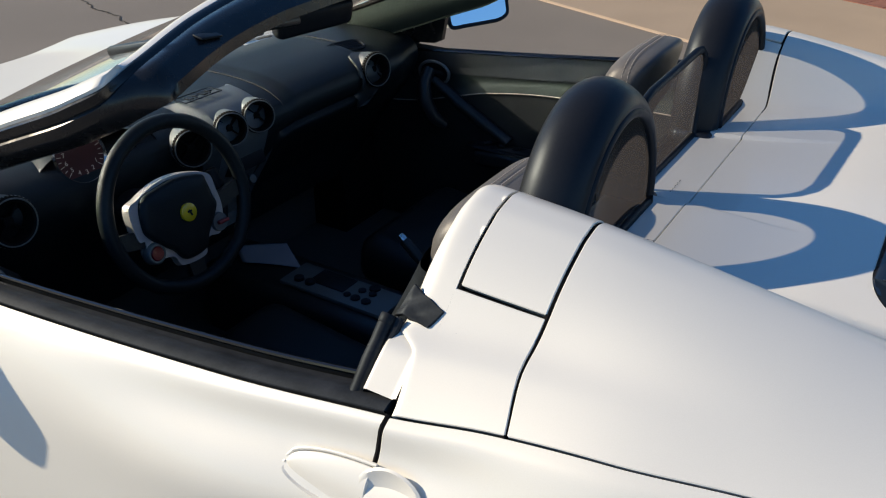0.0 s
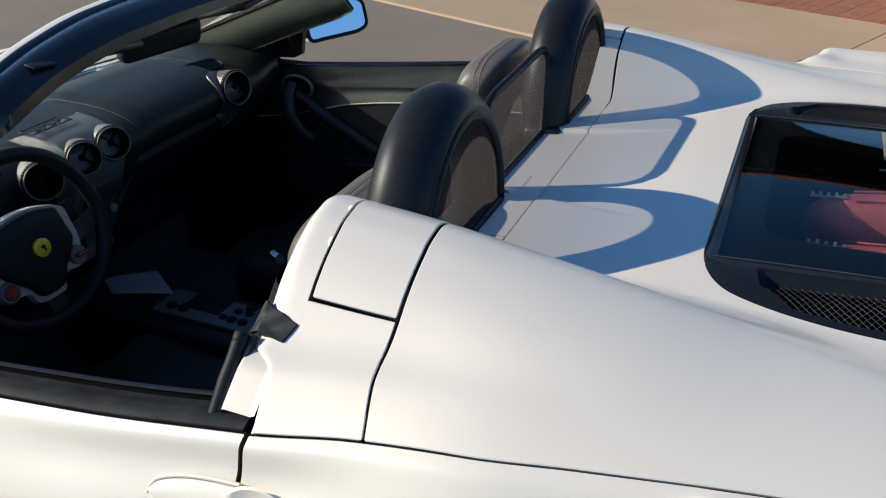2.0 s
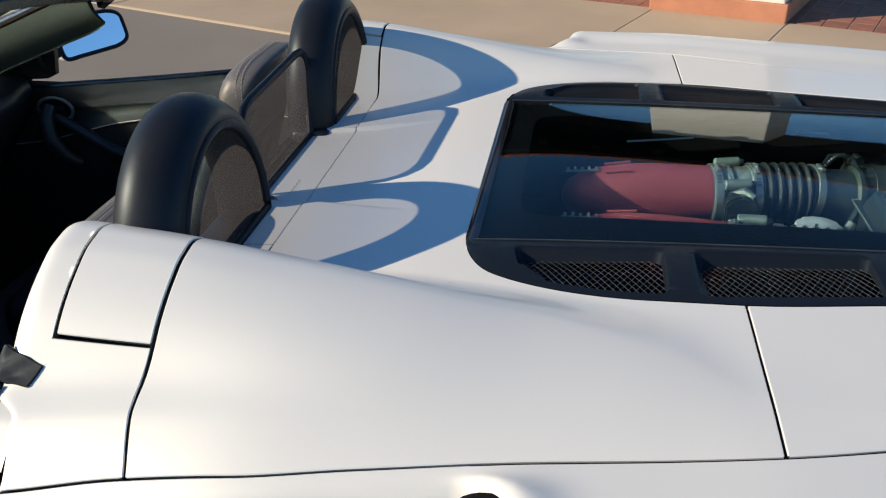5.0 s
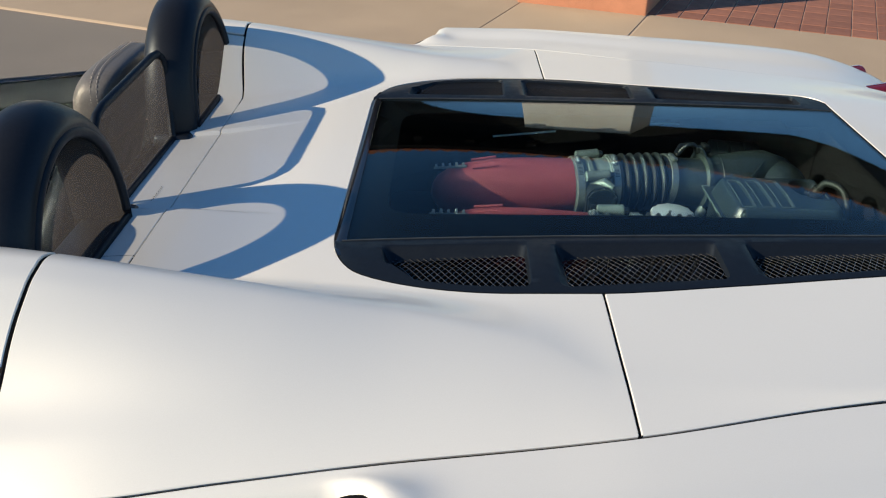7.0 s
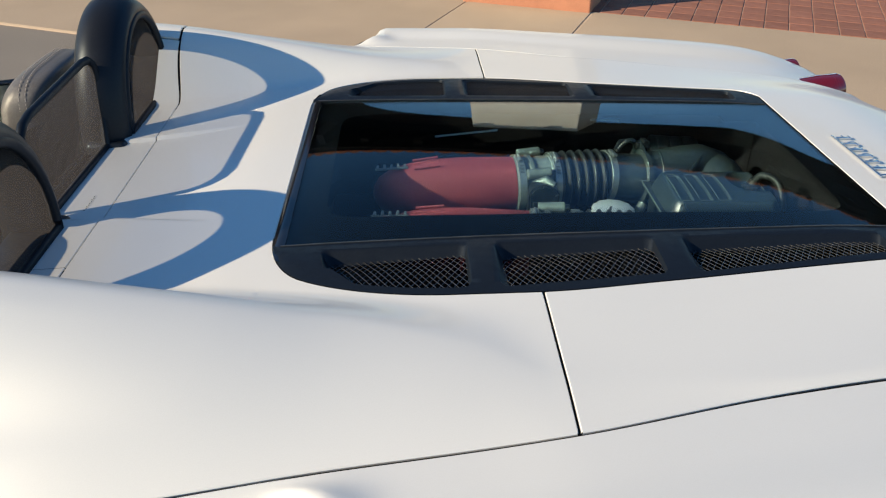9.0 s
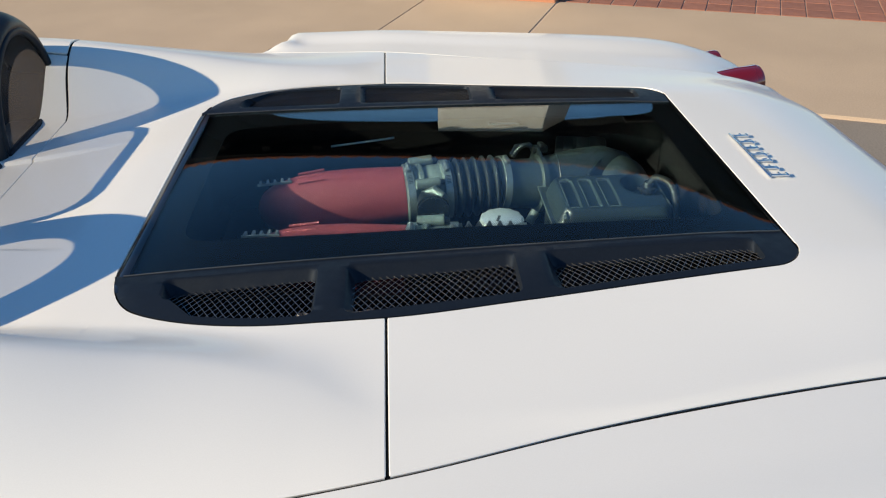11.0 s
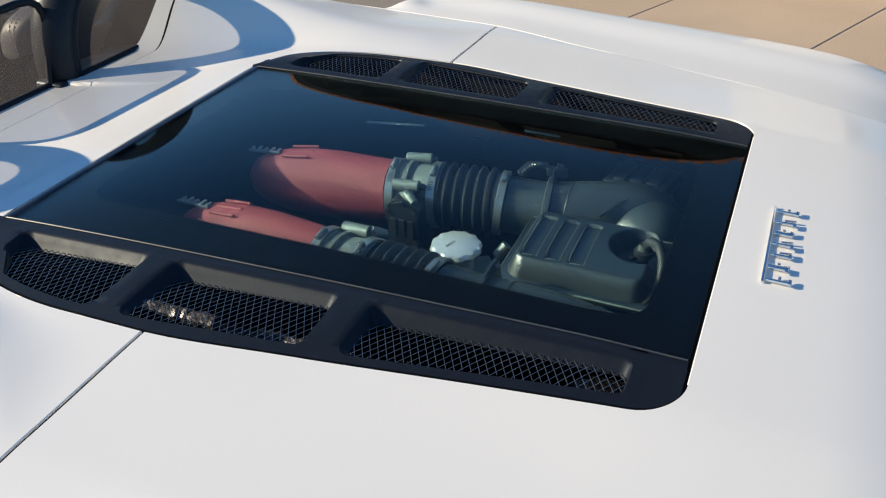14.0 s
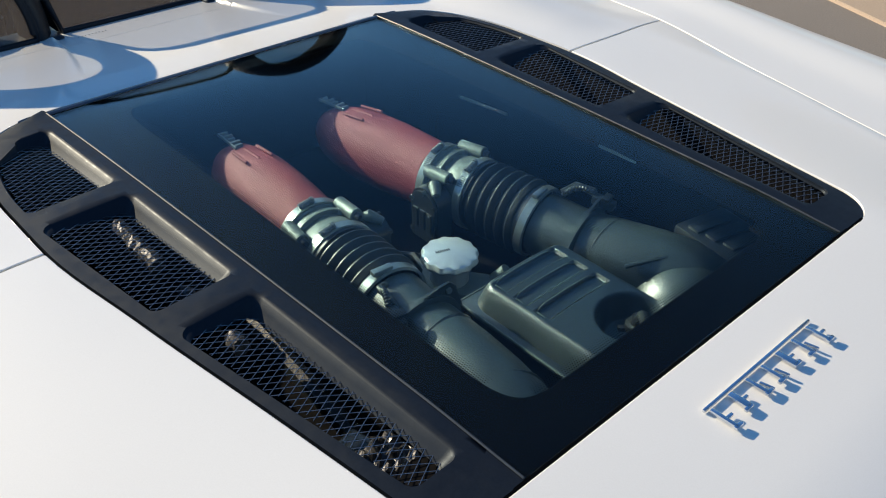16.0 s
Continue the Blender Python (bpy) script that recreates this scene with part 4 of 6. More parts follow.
    e = p4 + Vector((0.147, 0.020 * out, -0.026)) if s > 0 else p4 + Vector((0.185, -0.03, -0.052))
    def elbow(u, v):
        a, b = 2 * math.pi * u, math.pi * (v - 0.5)
        return e.x + 0.064 * math.cos(b) * math.cos(a), e.y + 0.066 * math.cos(b) * math.sin(a), e.z + 0.060 * math.sin(b)
    grid(bm, elbow, 36, 18)
    part("pipe_elbow", bm, ELBOW, pipe, "grey moulded elbow", weld=0.0003)
    bm = bmesh.new()
    if s < 0:
        tube(bm, [p4 + Vector((0.128 + 0.022 * math.sin(a), -0.012 + 0.0455 * math.sin(a), -0.004 + 0.0455 * math.cos(a))) for a in [lerp(-0.6, 1.75, k / 24) for k in range(25)]], [0.0034 if k % 2 else 0.0028 for k in range(25)], 8)
    else:
        tube(bm, [p4 + Vector((0.086 + 0.054 * math.sin(1.57 * t), out * (-0.026 + 0.10 * t), 0.016 + 0.022 * math.sin(math.pi * (0.12 + 0.7 * t)))) for t in [k / 24 for k in range(25)]], [0.0034 if k % 2 else 0.0027 for k in range(25)], 8)
    part("weld_bead", bm, GREY_PLASTIC, pipe)
    bm = bmesh.new()
    tube(bm, [p3 + Vector((0.02, s * 0.02, 0.045)), p3 + Vector((0.03, s * 0.035, 0.055)), p3 + Vector((0.055, s * 0.04, 0.056)), p4 + Vector((0.0, s * 0.03, 0.045))], 0.0042, 8)
    part("sensor_cable", bm, DARK_PLASTIC, engine)

for s in (-1, 1):
    a0, a1 = Vector((0.415, s * 0.150, 0.915)), Vector((0.452, s * 0.168, 0.926))
    bm = bmesh.new()
    pts = [a0.lerp(a1, k / 24) + Vector((0, 0, 0.010 * math.sin(math.pi * k / 24))) for k in range(25)]
    tube(bm, pts, [0.0042 if k % 2 else 0.0032 for k in range(25)], 10)
    part("corrugated_conduit", bm, DARK_PLASTIC, engine)
    bm = bmesh.new()
    box(bm, (0.030, 0.013, 0.012), Matrix.Translation(a1 + Vector((0.014, s * 0.002, -0.006))) @ pose(0, 0, 0, 0, 6, s * 14), 0.002)
    box(bm, (0.010, 0.017, 0.005), Matrix.Translation(a1 + Vector((0.018, s * 0.002, 0.002))) @ pose(0, 0, 0, 0, 6, s * 14), 0.001)
    part("sensor_connector", bm, DARK_PLASTIC, engine)
    bm = bmesh.new()
    for k in range(4):
        box(bm, (0.0012, 0.014 - 0.002 * (k % 2), 0.0004), Matrix.Translation((0.475 + 0.004 * k, s * 0.132, 0.9095)))
    part("moulded_mark", bm, ALU, engine, smooth=False)

# oil filler
bm = bmesh.new()
C = Vector((0.377, -0.012, 0.868))
rings = []
for r, z in ((0.025, -0.03), (0.025, 0.0), (0.034, 0.002), (0.036, 0.006), (0.034, 0.012), (0.031, 0.0135), (0.0, 0.0145)):
    if r < 1e-6:
        rings.append([bm.verts.new(C + Vector((0, 0, z)))])
        continue
    ring = []
    for k in range(72):
        a = 2 * math.pi * k / 72
        rr = r * (1 + (0.035 * math.cos(12 * a) if 0.0335 < r else 0))
        ring.append(bm.verts.new(C + Vector((rr * math.cos(a), rr * math.sin(a), z))))
    rings.append(ring)
for r, q in zip(rings, rings[1:]):
    for k in range(72):
        if len(q) == 1:
            bm.faces.new((r[k], r[(k + 1) % 72], q[0]))
        else:
            bm.faces.new((r[k], r[(k + 1) % 72], q[(k + 1) % 72], q[k]))
oil = part("oil_filler_cap", bm, CAP, engine, "scalloped silver filler cap")
bm = bmesh.new()
for k in range(7):
    box(bm, (0.0042, 0.0016, 0.0005), Matrix.Translation(C + Vector((-0.006, -0.006, 0.0145))) @ pose(0, 0, 0, 0, 0, -20) @ Matrix.Translation((0, 0.0028 * (k - 3), 0)))
part("cap_mark", bm, DARK_PLASTIC, oil, smooth=False)
bm = bmesh.new()
box(bm, (0.09, 0.05, 0.008), Matrix.Translation(C + Vector((0.01, 0.0, -0.03))) @ pose(0, 0, 0, 0, 0, 35), 0.003)
tube(bm, [C + Vector((0.05, 0.03, -0.015)), C + Vector((0.062, 0.038, 0.002))], 0.008, 10)
part("filler_bracket", bm, ALU, engine)

# plenum box with three flutes
bm = bmesh.new()
BX0, BX1, BY0, BY1, BZ = 0.460, 0.655, -0.064, 0.090, 0.911
def plenum(u, v):
    x, y = lerp(BX0, BX1, u), lerp(BY0, BY1, v)
    ex = min(u, 1 - u) * (BX1 - BX0)
    ey = min(v, 1 - v) * (BY1 - BY0)
    e = min(ex, ey) if max(ex, ey) > 0.028 else max(0.0, 0.028 - math.hypot(0.028 - min(ex, 0.028), 0.028 - min(ey, 0.028)))
    z = BZ - 0.005 * ((v - 0.5) * 2) ** 2 - 0.032 * (1 - smooth(min(e / 0.018, 1)) ** 0.6)
    for k in range(3):
        cx = BX0 + 0.031 + 0.0315 * k
        dx, dy = abs(x - cx), abs(y - 0.009)
        if dx < 0.0115 and dy < 0.052:
            z -= 0.004 * smooth((0.0115 - dx) / 0.003) * smooth((0.052 - dy) / 0.004)
    hx, hy = (x - 0.622) / 0.042, (y - 0.030) / 0.046
    z -= 0.03 * smooth((1 - math.hypot(hx, hy)) / 0.35)
    return x, y, z
grid(bm, plenum, 110, 90)
pl = part("plenum_box", bm, GREY_PLASTIC, engine, "grey-green plenum box with three flutes")
bm = bmesh.new()
box(bm, (BX1 - BX0 + 0.012, BY1 - BY0 + 0.012, 0.008), Matrix.Translation(((BX0 + BX1) / 2, (BY0 + BY1) / 2, BZ - 0.034)), 0.003)
box(bm, (BX1 - BX0 - 0.01, BY1 - BY0 - 0.01, 0.07), Matrix.Translation(((BX0 + BX1) / 2, (BY0 + BY1) / 2, BZ - 0.078)), 0.006)
part("box_flange", bm, GREY_PLASTIC, pl)
for k in range(3):
    bm = bmesh.new()
    cx = BX0 + 0.031 + 0.0315 * k
    ring = []
    for i in range(48):
        a = 2 * math.pi * i / 48
        c_, s_ = math.cos(a), math.sin(a)
        x, y = cx + 0.0105 * math.copysign(abs(c_) ** 0.4, c_), 0.009 + 0.0505 * math.copysign(abs(s_) ** 0.25, s_)
        ring.append((x, y, plenum((x - BX0) / (BX1 - BX0), (y - BY0) / (BY1 - BY0))[2] + 0.0012))
    tube(bm, ring, 0.0006, 5, closed=True)
    part("flute_edge", bm, ALU, pl, "worn bright flute edge")
bm = bmesh.new()
tube(bm, [(BX0 - 0.006, BY0 - 0.006, BZ - 0.031), (BX1 + 0.006, BY0 - 0.006, BZ - 0.031), (BX1 + 0.006, BY1 + 0.006, BZ - 0.031), (BX0 - 0.006, BY1 + 0.006, BZ - 0.031)], 0.002, 6, closed=True)
part("flange_bead", bm, ALU, pl)
bm = bmesh.new()
q = Vector((0.627, 0.030, BZ - 0.028))
lathe(bm, [(0.0, 0.03), (0.007, 0.03), (0.009, 0.022), (0.013, 0.02), (0.013, 0.012), (0.008, 0.008), (0.008, 0)], Matrix.Translation(q), 14)
hose_ = [(0.627, 0.030, 0.906), (0.636, 0.024, 0.922), (0.648, 0.010, 0.924), (0.657, -0.008, 0.915), (0.659, -0.022, 0.898), (0.650, -0.048, 0.880), (0.640, -0.066, 0.864)]
hose_run = [curve(range(7), [p[k] for p in hose_]) for k in range(3)]
tube(bm, [[c(i / 4) for c in hose_run] for i in range(25)], 0.0062, 12)
for a in (0.6, 2.2, 3.9):
    box(bm, (0.012, 0.006, 0.006), Matrix.Translation(q + Vector((0.014 * math.cos(a), 0.014 * math.sin(a), 0.012))) @ pose(0, 0, 0, 0, 0, math.degrees(a)), 0.001)
part("breather_valve", bm, HOSE_RUBBER, pl, "black breather valve and hose")
for s in (-1, 1):
    bm = bmesh.new()
    box(bm, (0.10, 0.09, 0.03), Matrix.Translation((0.572, s * 0.300, 0.855)) @ pose(0, 0, 0, 0, 0, -s * 12), 0.006)
    for k in range(3):
        box(bm, (0.018, 0.06, 0.004), Matrix.Translation((0.547 + 0.026 * k, s * 0.300, 0.8715)) @ pose(0, 0, 0, 0, 0, -s * 12), 0.001)
    part("cam_cover", bm, DARK_PLASTIC, engine, "dark fluted cover")
for k in range(5):
    y = -0.04 + 0.02 * k
    bm = bmesh.new()
    tube(bm, [(0.10 + 0.03 * k, y, 0.76), (0.20 + 0.02 * k, y + 0.01, 0.790), (0.31 + 0.02 * k, y * 0.6, 0.76)], 0.007, 8)
    part("hose", bm, DARK_PLASTIC, engine)
for s in (-1, 1):
    bm = bmesh.new()
    tube(bm, [(0.02, s * 0.22, 0.80), (0.25, s * 0.23, 0.82), (0.50, s * 0.24, 0.80)], 0.012, 8)
    part("hose", bm, DARK_PLASTIC, engine)
# crinkled heat shields and pipes just under the side vents
SHIELD = material("crinkled_foil", (0.125, 0.125, 0.13), rough=0.45, metal=0.8, vary=0.35, scale=60, fine=0.2)


def crinkled(x0, x1, y0, y1, z, seed, lift=0.006):
    """A crumpled foil sheet over a low round back."""
    r = random.Random(seed)
    jit = [[r.uniform(-0.004, 0.004) for _ in range(13)] for _ in range(25)]
    b = bmesh.new()

    def at(u, v):
        return lerp(x0, x1, u), lerp(y0, y1, v), z + lift * math.sin(math.pi * v) + jit[round(u * 24)][round(v * 12)]
    grid(b, at, 24, 12, 0.01)
    return b


def foil_tube(x0, x1, y, z, r, seed):
    """A length of pipe wrapped in crumpled foil."""
    rr = random.Random(seed)
    b = bmesh.new()
    n = max(6, int((x1 - x0) / 0.006))
    tube(b, [(lerp(x0, x1, k / n), y + rr.uniform(-0.001, 0.001), z + rr.uniform(-0.001, 0.001)) for k in range(n + 1)], [r * rr.uniform(0.86, 1.1) for k in range(n + 1)], 9)
    for v in b.verts:
        v.co += Vector((0, rr.uniform(-0.0012, 0.0012), rr.uniform(-0.0012, 0.0012)))
    return b


for k, (x0, x1) in enumerate(((0.075, 0.186), (0.247, 0.325), (0.348, 0.372))):
    part("heat_shield", foil_tube(x0, x1, -0.300, 0.895, 0.0095, 5 + k), SHIELD, engine, "crinkled silver heat shield", smooth=False)
part("heat_shield", crinkled(0.562, 0.645, -0.255, -0.305, 0.893, 17, 0.004), SHIELD, engine, "crinkled silver heat shield", smooth=False)
# thin steel rods on the far side of the bay
for pa, pb in (((0.087, 0.278, 0.895), (0.207, 0.260, 0.915)), ((0.386, 0.255, 0.937), (0.443, 0.262, 0.933))):
    bm = bmesh.new()
    tube(bm, [pa, pb], 0.0022, 8)
    part("lid_rod", bm, CLAMP, engine, "thin bright steel rod")
bm = bmesh.new()
box(bm, (0.105, 0.045, 0.045), Matrix.Translation((0.163, -0.150, 0.864)), 0.010, 3)
part("red_cover_end", bm, RED, engine)

# ---- script on the rear deck, as plain raised bars ----
bm = bmesh.new()
zs_ = top(0.79, 0)
box(bm, (0.003, 0.176, 0.003), Matrix.Translation((0.774, -0.003, zs_ + 0.0035)), 0.0008)
BADGE = material("satin_chrome", (0.72, 0.73, 0.76), rough=0.2, metal=1.0, vary=0.06, scale=60)
script = part("rear_badge", bm, BADGE, car, "chrome badge of raised bars")
letters = ((-0.085, 0.030), (-0.057, 0.024), (-0.031, 0.026), (-0.006, 0.026), (0.020, 0.024), (0.046, 0.026), (0.073, 0.028))
for k, (y, ln) in enumerate(letters):
    bm = bmesh.new()
    ln *= 0.88
    box(bm, (ln, 0.0045 if k not in (1, 4) else 0.0075, 0.0035), Matrix.Translation((0.777 + ln / 2, y, zs_ + 0.0038)), 0.0012)
    box(bm, (0.004, 0.011, 0.0035), Matrix.Translation((0.776 + ln, y + 0.002 * (-1) ** k, zs_ + 0.0038)), 0.0012)
    if k in (0, 1, 4, 6):
        box(bm, (0.0035, 0.012, 0.003), Matrix.Translation((0.777 + 0.55 * ln, y + 0.004, zs_ + 0.0036)), 0.001)
    if k in (2, 3, 5):
        box(bm, (0.6 * ln, 0.003, 0.003), Matrix.Translation((0.780 + 0.6 * ln, y + 0.007, zs_ + 0.0036)) @ pose(0, 0, 0, 0, 0, 12), 0.001)
    part("badge_bar", bm, BADGE, script)

# ---- tail lamps ----
LENS = material("red_lens", (0.24, 0.004, 0.008), rough=0.08, coat=1.0, vary=0.1)
LENS.node_tree.nodes["Principled BSDF"].inputs["Transmission Weight"].default_value = 0.35
for s in (-1, 1):
    for x, y, r in ((0.965, 0.553, 0.036), (0.920, 0.690, 0.030)):
        bm = bmesh.new()
        m = Matrix.Translation((x, s * y, 0.893)) @ pose(0, 0, 0, 0, 84, s * 12)
        lathe(bm, [(r * 1.04, -0.05), (r * 1.04, 0.012), (r * 0.98, 0.03), (r * 0.97, 0.055), (r * 0.9, 0.062), (r * 0.5, 0.066), (r * 0.45, 0.06), (0, 0.06)], m, 40)
        lamp = part("tail_lamp", bm, LENS, car, "round red tail lamp")

# rear end, sills and wheels
bm = bmesh.new()
grid(bm, lambda u, v: (lerp(1.10, 1.16, math.sin(math.pi * v * 0.6)) - 0.08 * abs(2 * u - 1) ** 4, lerp(-0.78, 0.78, u), lerp(0.80, 0.22, v)), 40, 14)
part("rear_bumper", bm, PAINT, car)
TYRE = material("tyre_rubber", (0.02, 0.02, 0.02), rough=0.85, fine=0.2, bump=0.3)
for x, w in ((FRONT_AXLE, 0.225), (REAR_AXLE, 0.285)):
    for s in (-1, 1):
        bm = bmesh.new()
        lathe(bm, [(0.0, 0.50), (0.39, 0.50), (0.39, 0.80)], Matrix.Translation((x, 0, 0.335)) @ pose(0, 0, 0, -s * 90, 0, 0), 40)
        part("arch_liner", bm, GAP, car, "black wheel arch liner")
        m = Matrix.Translation((x, s * (0.735 if x < 0 else 0.77), 0.335)) @ pose(0, 0, 0, 90, 0, 0)
        bm = bmesh.new()
        h = w / 2
        lathe(bm, [(0.24, -h + 0.01), (0.30, -h), (0.325, -h + 0.015), (0.335, -h + 0.04), (0.335, h - 0.04), (0.325, h - 0.015), (0.30, h), (0.24, h - 0.01)], m, 40)
        wheel = part("wheel", bm, TYRE, car, "black tyre on silver alloy rim")
        bm = bmesh.new()
        lathe(bm, [(0.245, -h + 0.01), (0.235, -h + 0.03), (0.225, 0), (0.235, h - 0.03), (0.245, h - 0.01)], m, 40)
        for k in range(5):
            a = 2 * math.pi * k / 5
            tube(bm, [m @ Vector((0.03 * math.cos(a), 0.03 * math.sin(a), -s * (h - 0.05))), m @ Vector((0.23 * math.cos(a), 0.23 * math.sin(a), -s * (h - 0.03)))], 0.022, 8)
        part("rim", bm, SILVER, wheel, "silver five-spoke rim")
# ---- windscreen frame ----
W_RIGHT = [(-1.80, 0.700, 0.840), (-1.55, 0.676, 0.940), (-1.31, 0.650, 1.036), (-1.18, 0.622, 1.088), (-1.130, 0.585, 1.118), (-1.150, 0.50, 1.136), (-1.195, 0.35, 1.158), (-1.228, 0.18, 1.172), (-1.24, 0.0, 1.176)]
W_PATH = [(x, -y, z) for x, y, z in W_RIGHT] + [(x, y, z) for x, y, z in W_RIGHT[-2::-1]]


def spline(pts, n):
    """A smooth run of n + 1 points through pts."""
    ts = list(range(len(pts)))
    cs = [curve(ts, [p[k] for p in pts]) for k in range(3)]
    return [Vector([c(len(pts[1:]) * i / n) for c in cs]) for i in range(n + 1)]


wpath = spline(W_PATH, 120)


def w_side(i):
    """How much of a pillar (1) or header (0) the frame is at step i, and its side."""
    p = wpath[i]
    w = smooth((abs(p.y) - 0.52) / 0.09)
    return w, (1 if p.y > 0 else -1)


def strip(name, offs, mat, label="", far=True):
    bm = bmesh.new()
    rows_ = []
    for i, p in enumerate(wpath):
        w, sd = w_side(i)
        if not far and p.y > 0.585:
            continue
        row = []
        for hx, hz, py, pz in offs:
            hx2 = hx * (1 - 0.33 * smooth(abs(p.y) / 0.5))
            low = 0.3 if far and sd > 0 else 1.0
            row.append(bm.verts.new(p + Vector((hx2 * (1 - w), sd * py * w, hz * (1 - w) + pz * w * lerp(1, low, w)))))
        rows_.append(row)
    for r, q in zip(rows_, rows_[1:]):
        for k in range(len(r) - 1):
            bm.faces.new((r[k], r[k + 1], q[k + 1], q[k]))
    return part(name, bm, mat, screen_frame, label)


GLOSS_TRIM = material("black_header_trim", (0.012, 0.013, 0.015), rough=0.25, vary=0.1, rough_vary=0.08, scale=12)
screen_frame = new("windscreen_frame")
screen_frame.parent = car
strip("outer_trim", [(-0.062, -0.026, -0.045, 0.012), (-0.056, -0.017, -0.042, 0.020), (-0.035, -0.004, -0.028, 0.023), (-0.014, 0.002, -0.010, 0.016), (0, 0.001, 0.001, 0.004), (0.002, -0.006, 0.0, -0.004)], PAINT, "white painted windscreen surround")
strip("inner_trim", [(0.001, -0.003, 0.0, -0.001), (0.012, 0.004, 0.007, -0.006), (0.024, 0.002, 0.006, -0.018), (0.030, -0.003, 0.003, -0.022), (0.042, 0.003, 0.008, -0.027), (0.065, 0.002, 0.009, -0.037), (0.088, -0.007, 0.002, -0.049), (0.115, -0.024, -0.012, -0.062), (0.118, -0.042, -0.03, -0.066), (0.07, -0.05, -0.05, -0.055), (0.0, -0.035, -0.04, -0.02)], GLOSS_TRIM, "black padded header and pillar trim", far=False)
for sd in (-1, 1):
    bm = bmesh.new()
    box(bm, (0.02, 0.045, 0.004), Matrix.Translation((-1.118, sd * 0.40, 1.145)) @ pose(0, 0, 0, sd * 6, 10, 0), 0.0015)
    part("latch_plate", bm, BLACK_PLASTIC, screen_frame, "small black roof latch plate")
for sd in (-1, 1):
    bm = bmesh.new()
    box(bm, (0.16, 0.30, 0.018), Matrix.Translation((-1.225, sd * 0.30, 1.108)) @ pose(0, 0, 0, sd * 5, -14, 0), 0.007)
    part("sun_visor", bm, LEATHER, screen_frame, "folded black sun visor")

bm = bmesh.new()
pil = [p for p in wpath if p.y > 0.56]
def far_lining(u, v):
    t = u * (len(pil) - 1)
    k = min(int(t), len(pil) - 2)
    p = pil[k].lerp(pil[k + 1], t - k)
    o = curve((0, 0.12, 0.4, 0.7, 1), (-0.050, -0.057, -0.055, -0.043, -0.012))(v)
    return p.x, p.y + o, p.z + lerp(0.016, -0.092, v)
grid(bm, far_lining, 40, 10, 0.006)
part("pillar_lining", bm, PILLAR, screen_frame, "grey-green leather pillar lining")
bm = bmesh.new()
tube(bm, [far_lining(k / 30, 0.05) for k in range(31)], 0.007, 8)
part("glass_seal", bm, GAP, screen_frame, "black rubber along the glass edge")
for sd in (-1, 1):
    bm = bmesh.new()
    outline = [(-1.66, 0.815), (-1.40, 0.838), (-1.375, 0.850), (-1.368, 0.875), (-1.345, 0.955), (-1.40, 0.985), (-1.56, 0.925)]
    sides_ = [[bm.verts.new((x, sd * (yy - 0.16 * (z - 0.83)), z)) for x, z in outline] for yy in (0.700, 0.716)]
    for ring_ in sides_:
        bm.faces.new(ring_)
    for k in range(len(outline)):
        j = (k + 1) % len(outline)
        bm.faces.new((sides_[0][k], sides_[0][j], sides_[1][j], sides_[1][k]))
    part("mirror_sail", bm, GLOSS_TRIM, screen_frame, "black corner plate behind the mirror", smooth=False)


def ws_pt(u, v):
    s = lerp(-1, 1, u)
    a = Vector((-1.235 + 0.115 * s * s, 0.585 * s, 1.176 - 0.058 * s * s))
    b = Vector((-1.90 + 0.10 * s * s, 0.70 * s, 0.842))
    p = b.lerp(a, v)
    return p.x - 0.0, p.y, p.z + 0.028 * math.sin(math.pi * v) - 0.006
bm = bmesh.new()
grid(bm, ws_pt, 24, 16)
pane_ob = part("windscreen", bm, SCREEN, car, "clear raked windscreen")
sol = pane_ob.modifiers.new("thickness", "SOLIDIFY")
sol.thickness = 0.005
pane_ob.visible_shadow = False
bm = bmesh.new()
box(bm, (0.035, 0.20, 0.055), Matrix.Translation((-1.245, 0.0, 1.075)) @ pose(0, 0, 0, 0, 12, -8), 0.014, 3)
tube(bm, [(-1.26, 0, 1.10), (-1.275, 0, 1.15)], 0.008, 8)
part("rear_view_mirror", bm, BLACK_PLASTIC, car, "black interior mirror")

# ---- bonnet and front wings ----
bm = bmesh.new()
def bonnet(u, v):
    x, y = lerp(-1.86, -3.12, u), lerp(-0.835, 0.835, v)
    a = abs(y)
    z = lerp(0.825, 0.60, u ** 1.25) + 0.055 * math.exp(-((a - 0.66) / 0.13) ** 2) * (1 - 0.5 * u) - 0.16 * smooth((a - 0.72) / 0.2) - 0.02 * (1 - (a / 0.5) ** 2) * (a < 0.5)
    return x + 0.16 * (u ** 3) * (a / 0.835) ** 2, y * nose(u), z - 0.10 * smooth((u - 0.86) / 0.14)
def nose(u):
    """The plan tapers towards the front."""
    return 1 - 0.16 * max(0.0, (u - 0.5) / 0.5) ** 2
grid(bm, bonnet, 50, 60, 0.02, "a")
def front_skin(u, v):
    x, y, z = bonnet(1, u)
    return x - 0.05 * math.sin(math.pi * min(1, v * 1.2)) + 0.12 * v * v, y, lerp(z, 0.20, v)
grid(bm, front_skin, 60, 14)
